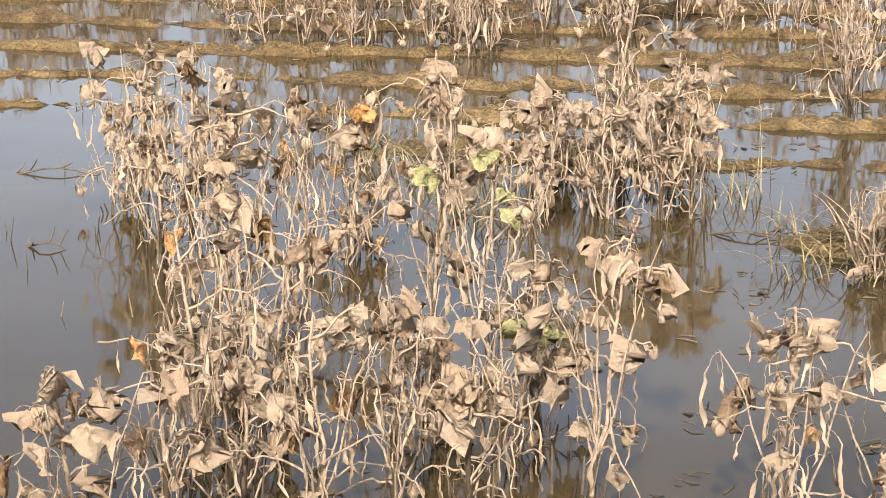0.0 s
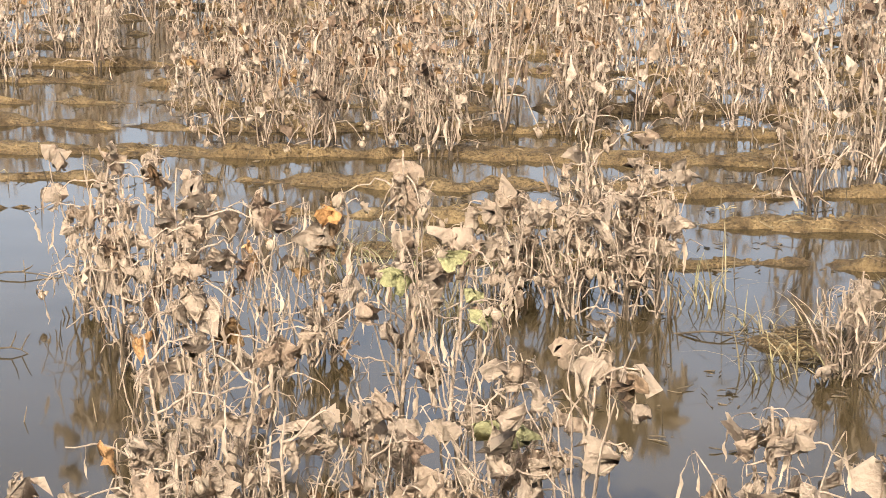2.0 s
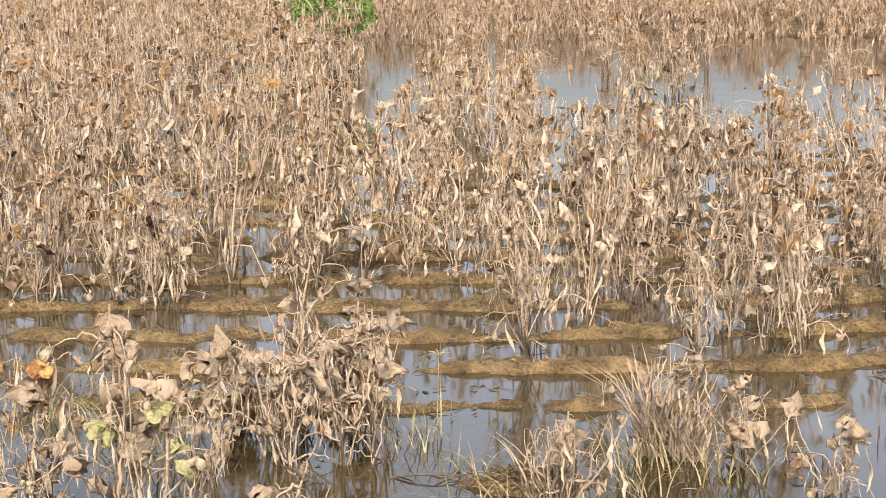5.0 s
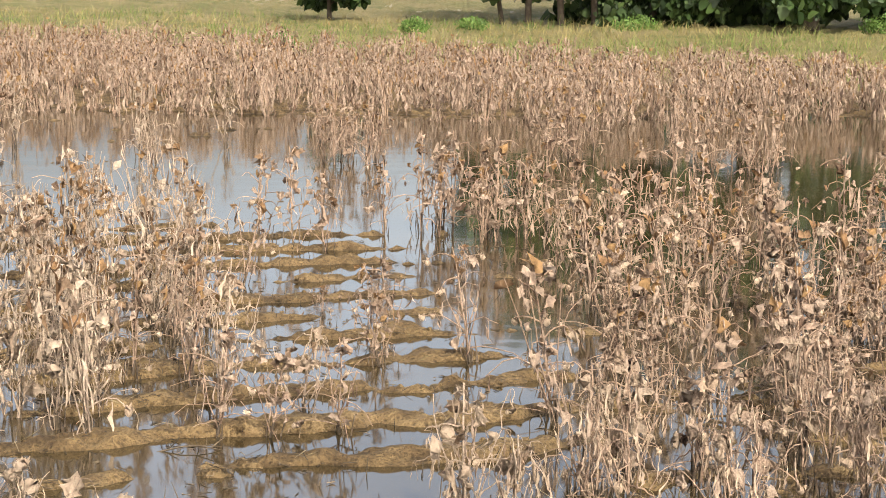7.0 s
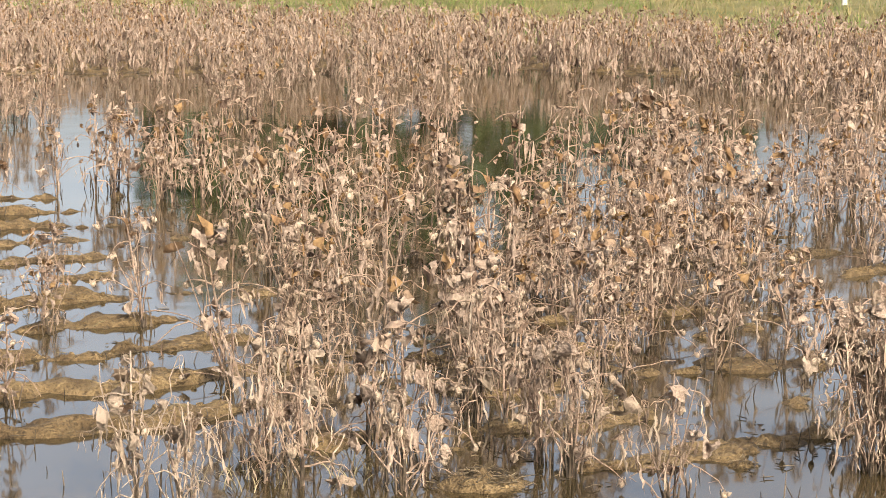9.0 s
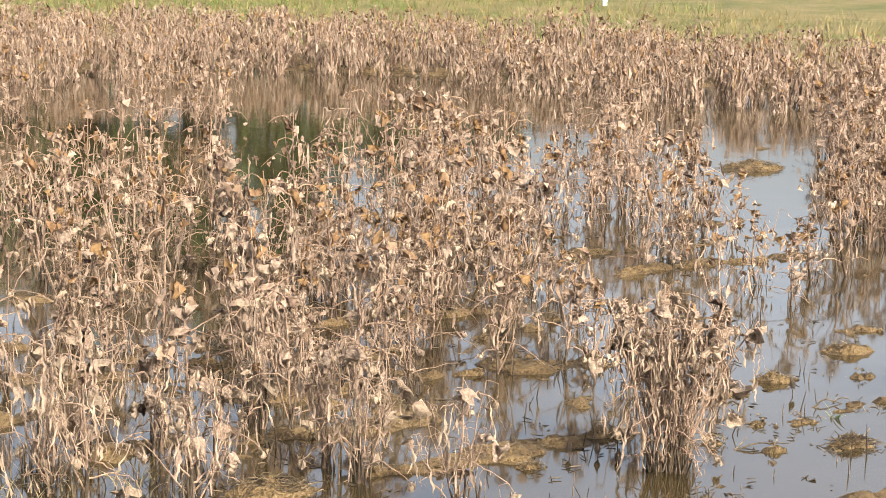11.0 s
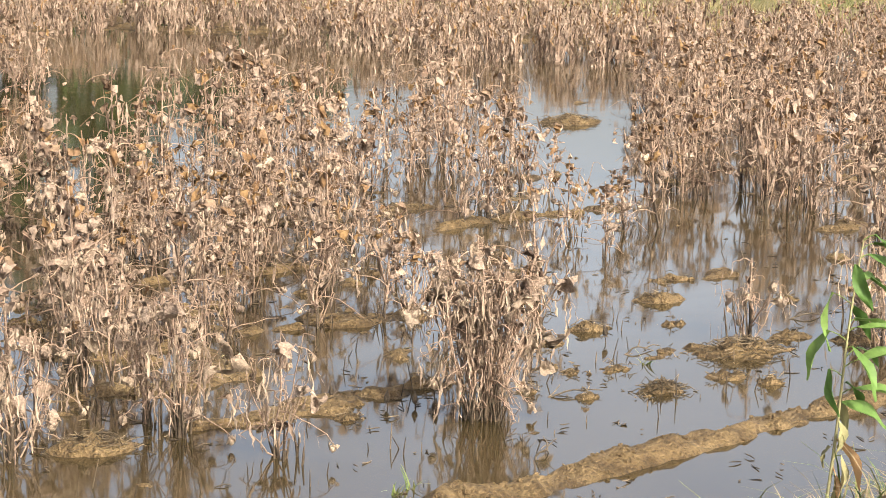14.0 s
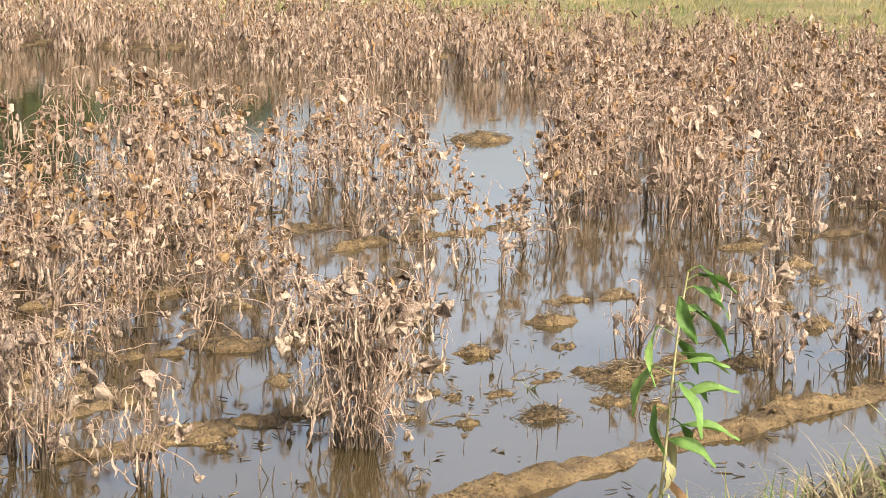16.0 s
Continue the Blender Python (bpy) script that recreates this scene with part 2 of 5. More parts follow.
# silty floodwater, nearly still
WATER, n, l, p = material("floodwater")
tc = n.new("ShaderNodeTexCoord")
w1 = noise_node(n, l, 0.55, 3, 0.5, vec=tc.outputs["Object"])
rw = ramp(n, [(0.35, (0.028, 0.020, 0.0085)), (0.65, (0.050, 0.036, 0.016))])
l.new(w1.outputs["Fac"], rw.inputs[0])
l.new(rw.outputs[0], p.inputs["Base Color"])
p.inputs["Roughness"].default_value = 0.065
p.inputs["IOR"].default_value = 1.47
w2 = noise_node(n, l, 2.6, 2, 0.4, vec=tc.outputs["Object"])
bump(n, l, p, w2.outputs["Fac"], 0.08, 0.02)

SAND, n, l, p = material("pale_sand")
s1 = noise_node(n, l, 0.4, 5, 0.6)
rs = ramp(n, [(0.3, (0.21, 0.18, 0.11)), (0.7, (0.29, 0.25, 0.17))])
l.new(s1.outputs["Fac"], rs.inputs[0])
l.new(rs.outputs[0], p.inputs["Base Color"])
p.inputs["Roughness"].default_value = 0.95


# ---- mesh helpers ----
def grid_noise(x, y, seed):
    """Smooth value noise in 0..1 over numpy arrays."""
    xi, yi = np.floor(x).astype(np.int64), np.floor(y).astype(np.int64)
    fx, fy = x - xi, y - yi
    fx, fy = fx * fx * (3 - 2 * fx), fy * fy * (3 - 2 * fy)

    def h(a, b):
        k = (a * 374761393 + b * 668265263 + seed * 974711) & 0x7FFFFFFF
        k = ((k ^ (k >> 13)) * 1274126177) & 0x7FFFFFFF
        return ((k ^ (k >> 16)) & 0xFFFF) / 65535.0
    return (h(xi, yi) * (1 - fx) + h(xi + 1, yi) * fx) * (1 - fy) + (h(xi, yi + 1) * (1 - fx) + h(xi + 1, yi + 1) * fx) * fy


def fbm(x, y, seed, octaves=3):
    t, a, s = 0.0, 0.5, 1.0
    for o in range(octaves):
        t = t + a * grid_noise(x * s, y * s, seed + o)
        a, s = a * 0.5, s * 2.03
    return t / (1 - 0.5 ** octaves)


def mesh_of(name, verts, quads, mats, slots=None, smooth=True):
    """A mesh from an n x 3 array and an m x 4 array of corners."""
    me = bpy.data.meshes.new(name)
    v = np.asarray(verts, dtype=np.float32)
    q = np.asarray(quads, dtype=np.int32)
    me.vertices.add(len(v))
    me.vertices.foreach_set("co", v.ravel())
    me.loops.add(q.size)
    me.loops.foreach_set("vertex_index", q.ravel())
    me.polygons.add(len(q))
    me.polygons.foreach_set("loop_start", np.arange(len(q), dtype=np.int32) * 4)
    me.polygons.foreach_set("use_smooth", np.full(len(q), smooth))
    for mt in (mats if isinstance(mats, (list, tuple)) else [mats]):
        me.materials.append(mt)
    if slots is not None:
        me.polygons.foreach_set("material_index", np.asarray(slots, dtype=np.int32))
    me.update(calc_edges=True)
    me.validate()
    return me


class Heap:
    """Gathers quads into one mesh."""

    def __init__(self):
        self.v, self.q, self.s, self.n = [], [], [], 0

    def add(self, vq, m=None, slot=0):
        v, q = vq
        if m is not None:
            m = np.array(m)
            v = v @ m[:3, :3].T + m[:3, 3]
        self.v.append(v)
        self.q.append(q + self.n)
        self.s.append(np.full(len(q), slot))
        self.n += len(v)

    def arrays(self):
        return np.concatenate(self.v), np.concatenate(self.q), np.concatenate(self.s)

    def mesh(self, name, mats, smooth=True):
        v, q, s = self.arrays()
        return mesh_of(name, v, q, mats, s, smooth)


def part(name, me, parent, label="", kind=""):
    ob = new(name, me)
    ob.parent = parent
    return tagged(ob, label, "", "", kind)


def sheet(nu, nv):
    i = np.arange(nu * nv).reshape(nu, nv)
    return np.stack([i[:-1, :-1], i[1:, :-1], i[1:, 1:], i[:-1, 1:]], -1).reshape(-1, 4)


def tube(pts, radii, sides=5):
    """A closed-ended tapered tube along a line of points."""
    pts = np.asarray(pts, float)
    d = np.gradient(pts, axis=0)
    d /= np.linalg.norm(d, axis=1)[:, None] + 1e-9
    ref = np.array([0.31, 0.95, 0.05])
    a = np.cross(d, ref)
    a /= np.linalg.norm(a, axis=1)[:, None] + 1e-9
    b = np.cross(d, a)
    th = np.arange(sides) * 2 * np.pi / sides
    r = np.asarray(radii, float)[:, None, None]
    v = pts[:, None] + r * (np.cos(th)[None, :, None] * a[:, None] + np.sin(th)[None, :, None] * b[:, None])
    n = len(pts)
    i = np.arange(n * sides).reshape(n, sides)
    j = np.roll(i, -1, axis=1)
    q = np.stack([i[:-1], j[:-1], j[1:], i[1:]], -1).reshape(-1, 4)
    return v.reshape(-1, 3), q


def leaf_shape(rng, broad, nu, nv):
    """A dead leaf that hangs from the origin down -z, of unit length: lobed, folded and creased, or shrivelled to a strand."""
    s = np.linspace(0.07 if broad else 0, 1, nu)[:, None] * np.ones((1, nv))
    c = np.linspace(-1, 1, nv)[None, :] * np.ones((nu, 1))
    if broad:
        th = c * rng.uniform(1.2, 1.95)
        lobe = np.maximum.reduce([k * np.exp(-((th - a) / 0.36) ** 2) for a, k in ((0, 1.0), (0.95, rng.uniform(0.6, 0.95)), (-0.95, rng.uniform(0.6, 0.95)), (1.9, 0.55), (-1.9, 0.55))])
        rim = (0.66 + 0.36 * lobe) * (1 + rng.normal(0, 0.10, (1, nv)))
        r = rim * s * (1 - (0.12 * rng.random((1, nv)) * (s > 0.95)))
        v = np.stack([r * np.sin(th), 0.03 * rng.normal(0, 1, s.shape) * (s > 0), -1.12 * r * np.cos(th)], -1).reshape(-1, 3)
        half = rng.uniform(0.5, 1.2)       # folded along the midrib
        sg = rng.choice([-1, 1])
        v[:, 1] += sg * np.abs(v[:, 0]) * math.sin(half)
        v[:, 0] *= math.cos(half)
        for i in range(7):                  # creases where the edges have curled over
            a = rng.normal(rng.choice([0.0, 3.1416]), 0.75)
            n, d = np.array([math.cos(a), 0, math.sin(a)]), np.array([-math.sin(a), 0, math.cos(a)])
            p = np.array([0, 0, -0.42]) + n * rng.uniform(0.10, 0.42)
            off = (v - p) @ n
            t = np.clip(off / 0.16, 0, 1)
            turn = rng.normal(0, 1.2) * t * t * (3 - 2 * t)
            up, q = v[:, 1].copy(), np.maximum(off, 0)
            v = v + n * (q * (np.cos(turn) - 1) - up * np.sin(turn) * (off > 0))[:, None]
            v[:, 1] = np.where(off > 0, up * np.cos(turn) + q * np.sin(turn), up)
        f = rng.normal(0, 9, (6, 3))
        for k in f:
            v = v + 0.026 * np.sin(v @ k + k.sum())[:, None] * rng.normal(0, 1, 3) * np.minimum(1, -4 * v[:, 2:].clip(-1, 0))
    else:
        body = np.clip((s - 0.18) / 0.82, 0, 1)
        w = 0.014 + rng.uniform(0.014, 0.036) * np.sin(np.pi * body ** rng.uniform(0.8, 1.7)) ** 0.8 * (1 + 0.3 * np.sin(rng.uniform(6, 16) * s + rng.uniform(0, 6)))
        w = w * (1 - 0.8 * (s > 0.99)) * rng.uniform(0.55, 1.5, (nu, 1))
        kink = (rng.normal(0, 0.022, (nu, 2)) * (s[:, :1] > 0))[:, None, :] if nu > 3 else np.zeros((nu, 1, 2))
        tw, k = rng.normal(0, 2.0) * s, rng.uniform(4, 9)
        x, y = c * w, (np.abs(c) - 0.5) * w * rng.uniform(0.4, 1.3)
        bend = rng.normal(0, 0.06, 2)
        v = np.stack([x * np.cos(tw) - y * np.sin(tw) + bend[0] * np.sin(np.pi * s) + kink[..., 0] + 0.016 * np.sin(k * s), x * np.sin(tw) + y * np.cos(tw) + bend[1] * np.sin(np.pi * s) + kink[..., 1] + 0.016 * np.sin(k * s + 2), -s], -1).reshape(-1, 3)
    a = rng.uniform(0, 6.28)
    v = np.stack([v[:, 0] * math.cos(a) - v[:, 1] * math.sin(a), v[:, 0] * math.sin(a) + v[:, 1] * math.cos(a), v[:, 2]], -1)
    return v, sheet(nu, nv)


def ball(rng, r, nu=6, nv=6):
    """A boll: a slightly lobed pointed ball with three torn bracts round its foot."""
    th = np.linspace(0.02, np.pi - 0.02, nu)[:, None]
    ph = np.arange(nv + 1)[None, :] * 2 * np.pi / nv
    k = r * (1 + 0.06 * np.cos(4 * ph) + 0.05 * rng.normal(0, 1, (nu, nv + 1)))
    k[:, -1] = k[:, 0]
    v = np.stack([k * np.sin(th) * np.cos(ph), k * np.sin(th) * np.sin(ph), k * np.cos(th) * np.where(np.cos(th) < -0.6, 1.25, 1.0)], -1)
    h = Heap()
    h.add((v.reshape(-1, 3), sheet(nu, nv + 1)))
    for i in range(3):
        lf = leaf_shape(rng, True, 4, 3)
        m = pose(0, 0, r * 1.0, rng.uniform(10, 30), 0, i * 120 + rng.uniform(-20, 20)) @ Matrix.Translation((0, r * 0.95, 0)) @ Matrix.Diagonal((r * 1.8, r * 1.4, r * 1.9, 1))
        h.add(lf, m)
    return h


# ---- the ground: field floor with planting ridges, bund, bank under the camera, land beyond ----
ROW_A = math.atan(0.31)               # the rows run this much off the x axis
CA, SA = math.cos(ROW_A), math.sin(ROW_A)
ROW_GAP, ROW_0 = 0.725, 10.05


def smooth(a, b, x):
    t = np.clip((x - a) / (b - a), 0, 1)
    return t * t * (3 - 2 * t)


def ground_z(x, y):
    u, v = x * CA + y * SA, -x * SA + y * CA
    w = y - 0.43 * x
    vv = v - 0.18 * smooth(1.0, 2.4, u) * (1 - smooth(4.0, 5.0, u)) + 0.30 * (fbm(u * 0.35, v * 0.25, 11) - 0.5) + 0.20 * (fbm(u * 2.2, v * 1.6, 14) - 0.5)
    k = np.round((vv - ROW_0) / ROW_GAP)
    dv = vv - ROW_0 - k * ROW_GAP
    along = fbm(u * 0.75 + k * 17.3, k * 3.7 + 0.5, 21)
    lump = fbm(u * 2.6 + k * 5.1, v * 2.6, 33)
    near_edge = 8.7 + 0.75 * (1 - smooth(-2.8, -1.2, u))
    open_left = smooth(near_edge, near_edge + 0.6, v) + 0.9 * smooth(3.0, 4.2, u) * smooth(7.2, 7.5, v)
    strong = np.clip(open_left, 0, 1)
    thin = 1 - 0.06 * smooth(13.2, 15.5, v) - 0.40 * smooth(16.8, 18.8, v)
    right = smooth(4.2, 5.4, u - 0.15 * (v - 9))
    crest = 0.160 * strong * thin * (0.75 + (0.95 + 0.5 * right) * (along - 0.36 - 0.04 * right)) * (1 - 0.10 * right) + (0.10 + 0.06 * right) * (lump - 0.5) * (0.3 + 0.65 * strong) + 0.05 * right * (along - 0.6)
    isle = (0.096 - 0.012 * smooth(11, 14, v)) * np.clip((fbm(u * 1.9 + k * 11.3, k * 5.7 + 0.5, 25) - 0.41 - 0.07 * smooth(5.2, 6.5, u) * (1 - smooth(10, 11, v))) * 6, 0, 1) * strong * thin * (0.35 + 1.2 * lump)
    right = smooth(3.3, 4.0, u - 0.15 * (v - 9))
    isle = isle * (1 - 0.6 * smooth(5.6, 6.2, u) * (1 - smooth(8.9, 9.3, v)))
    crest = crest * (1 - right) * (0.94 + 0.06 * smooth(0, 2, u)) + isle * right
    half = 0.145 * (0.7 + 0.6 * along) * (1 - 0.30 * smooth(12.5, 16, v)) * (1 - 0.18 * right)
    z = -0.105 + 0.034 * right * (1 - smooth(14, 17, v)) + np.maximum(crest, 0) * np.exp(-np.abs(dv / half) ** 2.6)
    z = z + 0.085 * (1 + 0.6 * right) * (fbm(x * 4.2, y * 6.5, 5) - 0.5) + 0.050 * (1 + 0.7 * right) * (fbm(x * 12, y * 13, 8, 2) - 0.5)
    rough = (fbm(x * 5.5, y * 7.5, 15) - 0.5) + 0.9 * (fbm(x * 11, y * 13, 16, 3) - 0.5)
    z = z + 0.045 * rough * strong
    # silt gathered among the stems of the near stand
    z = z + 0.058 * np.exp(-((x - 2.1) / 1.7) ** 2 - ((y - 10.6) / 1.5) ** 2) * (0.4 + 1.2 * fbm(x * 2.1, y * 2.6, 17))
    cap = 0.050 - 0.022 * smooth(3.3, 4.0, u - 0.15 * (v - 9))
    z = np.where(z > 0, cap * np.tanh(z / cap), z)      # the crests have slumped flat
    z = z + 0.052 * rough * smooth(-0.01, 0.03, z)
    # the dense stand beyond the pool grows on higher ground
    far = smooth(27.0, 29.5, y - 0.25 * np.abs(x) + 0.55 * np.maximum(x - 5, 0) * 1.6 + 1.2 * (fbm(x * 0.3, y * 0.3, 41) - 0.5))
    z = z + 0.12 * far
    # bund along the near edge
    bw = w - 6.42 + 0.16 * (fbm(u * 0.9, v * 0.5, 51) - 0.5)
    bund = smooth(1.4, 2.6, x) * (0.140 + 0.075 * (fbm(u * 3.2, v * 3.2, 52) - 0.5) + 0.085 * (fbm(u * 11, v * 11, 53, 3) - 0.5)) * np.exp(-np.abs(bw / 0.18) ** 2.4)
    z = np.maximum(z, -0.1 + bund)
    # bank on which the camera stands
    z = z + (0.98 - z) * (1 - smooth(3.1, 5.1, w + 0.5 * (fbm(x * 0.8, y * 0.8, 61) - 0.5)))
    # land rising past the field
    z = z + 0.34 * smooth(36, 50, y + 0.3 * x + 0.038 * np.maximum(x, 0) ** 2)
    return z


def lines(spans):
    out = [np.arange(a, b, s) for a, b, s in spans]
    return np.concatenate(out)


GX = np.concatenate([[-3000, -900, -300, -120, -60, -40], lines([(-30, -13, 1.0), (-13, -7, 0.13), (-7, -4, 0.05), (-4, 6.5, 0.035), (6.5, 8, 0.05), (8, 13, 0.13), (13, 30, 1.0)]), [30, 40, 60, 120, 300, 900, 3000]])
GY = np.concatenate([[-3000, -800, -200, -60, -25, -12, -6, -3], lines([(-1, 4, 0.25), (4, 6.8, 0.08), (6.8, 8, 0.04), (8, 12.5, 0.033), (12.5, 13.2, 0.045), (13.2, 18, 0.08), (18, 30, 0.2), (30, 60, 1.0)]), [60, 70, 90, 130, 250, 600, 1500, 4500]])
XX, YY = np.meshgrid(GX, GY, indexing="ij")
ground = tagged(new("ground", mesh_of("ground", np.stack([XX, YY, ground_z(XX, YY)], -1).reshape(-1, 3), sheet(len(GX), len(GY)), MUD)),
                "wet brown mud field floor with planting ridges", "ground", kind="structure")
wx, wy = np.meshgrid(np.array([-60.0, -20, 0, 20, 60]), np.array([2.0, 12, 24, 34]), indexing="ij")
water = tagged(new("water", mesh_of("water", np.stack([wx, wy, 0 * wx], -1).reshape(-1, 3), sheet(5, 4), WATER)),
               "still silty floodwater standing between the ridges", "water", kind="structure")


# ---- cotton plants ----
def grow(rng, height, lean=(0.0, 0.0), leafy=1.0, detail=2, flat=1.0):
    """A dead cotton plant: stem line, branch lines, hanging leaves (place, turn, size, broad, height share) and bolls."""
    n = 9 if detail == 2 else 6 if detail == 1 else 4
    s = np.linspace(0, 1, n)
    wob = rng.normal(0, 0.010, (n, 2)).cumsum(axis=0) * (s[:, None] > 0)
    line = np.stack([lean[0] * s ** 1.4 + wob[:, 0], lean[1] * s ** 1.4 + wob[:, 1], -0.13 + (height + 0.13) * s], -1)

    def at(f):
        return np.array([np.interp(f, s, line[:, k]) for k in range(3)])
    branches, leaves, bolls = [], [], []
    big = 0.88 + 0.55 * flat if detail == 2 else 1.0

    tq = np.linspace(0, 1, 5 if detail == 2 else 3)[:, None]

    def side():
        a = rng.uniform(0, 6.283)
        return np.array([math.cos(a), math.sin(a), 0.15])

    def hang(p, f, top=False):
        """A petiole from p, arched over and hanging, with a withered leaf at its end."""
        ln = rng.uniform(0.02, 0.05) if top else rng.uniform(0.02, 0.08)
        rise, d = rng.uniform(-0.5, 0.4), side()
        q = p + d * ln * 0.75 * tq ** 0.6 + np.array([0, 0, ln]) * (rise * tq - (0.35 + rise) * tq ** 2.5)
        e = q[-1]
        broad = rng.random() < flat * (0.70 if top else (0.05 + 0.38 * max(p[2] / height, 0) ** 1.5) if detail == 2 else 0.08 + 0.50 * max(p[2] / height, 0) ** 1.5)
        long = rng.uniform(0.035, 0.082) * big if broad else 0.045 + 0.145 * rng.random() ** 1.6 * (1 if detail else 0.85)
        e[2] = max(e[2], 0.07)
        if not broad and e[2] < 0.24 and rng.random() < 0.6:
            return q
        long = min(long, max(0.05, e[2] - 0.01))
        sx = long * rng.uniform(0.8, 1.15) * (1.12 if broad else 0.95 if detail == 2 else 1.45)
        lean_by = 13 if broad else 9
        leaves.append((e, (rng.normal(0, lean_by), rng.normal(0, lean_by), rng.uniform(0, 360)), (sx, sx, long), broad, min(1.0, e[2] / height)))
        q[-1] = e
        return q
    az = rng.uniform(0, 360)
    npt = 9 if detail == 2 else 5 if detail == 1 else 3
    shake = (0.008, 0.009, 0.008)[2 - detail]
    tt = np.linspace(0, 1, npt)[:, None]
    up = int(rng.integers(2, 5)) + (2 if flat < 1 else 0) if detail else 2
    nb = max(3, int((5 + 10 * height) * (1.0 if detail else 0.5)))
    for i in range(up + nb):
        az += 137 + rng.normal(0, 25)
        o = np.array([math.cos(radians(az)), math.sin(radians(az)), 0])
        if i < up:      # upright shoots from low on the stem
            f = rng.uniform(0.08, 0.35)
            p0 = at(f)
            reach = height * rng.uniform(0.62, 0.98) - p0[2]
            br = p0 + o * rng.uniform(0.07, 0.24) * tt ** rng.uniform(0.6, 1.3) + np.array([0, 0, 1.0]) * reach * tt + (rng.normal(0, shake, (npt, 3)) * (tt > 0)).cumsum(axis=0)
            hangs = (rng.uniform(4.5, 9) if flat < 0.7 else rng.uniform(3.0, 6)) if detail else rng.uniform(4, 7)
        else:           # side branches that droop at the end
            f = 0.22 + 0.74 * (i - up + rng.uniform(0, 0.7)) / nb
            p0 = at(min(f, 0.98))
            ln = rng.uniform(0.10, 0.36) * (0.75 + 0.25 * flat) * (1.15 - 0.6 * f) * (0.6 + 0.5 * height)
            br = p0 + o * ln * tt + np.array([0, 0, 1.0]) * ln * (rng.uniform(0.2, 1.1) * tt - rng.uniform(0.3, 1.0) * tt ** 2.4) + (rng.normal(0, shake, (npt, 3)) * (tt > 0)).cumsum(axis=0)
            hangs = (rng.uniform(1.5, 5.0) if flat < 0.7 else rng.uniform(0.8, 3.2)) if detail else rng.uniform(1, 3)
            if rng.random() < 0.27 and detail:
                bolls.append((br[-1] + np.array([0, 0, -0.018]), rng.uniform(0.014, 0.0205)))
        pet = [hang(br[max(rng.integers(1, npt), rng.integers(1, npt))], f) for _ in range(int(round(hangs * leafy * (1 if detail else 0.8))))]
        branches.append((br, pet))
    stem_pet = [hang(at(rng.uniform(0.25, 1.0) ** 0.9), 0.5) for _ in range(int((9 + 13 * height) * leafy * (1 if detail else 0.6)))]
    stem_pet += [hang(at(rng.uniform(0.88, 1.0)), 0.97, True) for _ in range(int(rng.integers(3, 7) * leafy))]
    return line, branches, stem_pet, leaves, bolls


def leaf_pose(e, turn, size):
    return pose(*e, *turn) @ Matrix.Diagonal((*size, 1))


def thick(line, r0, r1):
    return np.linspace(r0, r1, len(line))


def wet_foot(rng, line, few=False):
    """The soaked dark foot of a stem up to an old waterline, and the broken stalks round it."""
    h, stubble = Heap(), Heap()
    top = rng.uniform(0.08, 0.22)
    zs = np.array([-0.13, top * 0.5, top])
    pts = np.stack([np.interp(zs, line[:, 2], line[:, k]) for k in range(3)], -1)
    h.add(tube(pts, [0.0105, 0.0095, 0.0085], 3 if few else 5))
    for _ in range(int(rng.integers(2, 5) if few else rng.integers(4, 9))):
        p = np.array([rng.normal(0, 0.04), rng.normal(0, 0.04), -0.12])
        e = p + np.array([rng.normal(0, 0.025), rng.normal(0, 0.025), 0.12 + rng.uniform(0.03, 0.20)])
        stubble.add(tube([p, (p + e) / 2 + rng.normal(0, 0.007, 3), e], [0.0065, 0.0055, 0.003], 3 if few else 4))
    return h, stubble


rng = np.random.default_rng(7)
BROAD = [mesh_of("broad_leaf", *leaf_shape(rng, True, 7, 13), LEAF) for _ in range(28)]
BROAD_BROWN = [mesh_of("brown_leaf", *leaf_shape(rng, True, 6, 11), LEAF_DARK) for _ in range(14)]
BROAD_RUST = [mesh_of("rust_leaf", *leaf_shape(rng, True, 7, 13), LEAF_RUST) for _ in range(6)]
BROAD_ORANGE = [mesh_of("orange_leaf", *leaf_shape(rng, True, 7, 13), ORANGE_LEAF) for _ in range(3)]
BROAD_FADED = [mesh_of("faded_leaf", *leaf_shape(rng, True, 7, 13), FADED_LEAF) for _ in range(3)]
BOLLS = [ball(rng, 1.0).mesh("boll", BOLL) for _ in range(4)]
PLANT_LABEL = "dead cotton plant coated in dried mud, standing in floodwater"


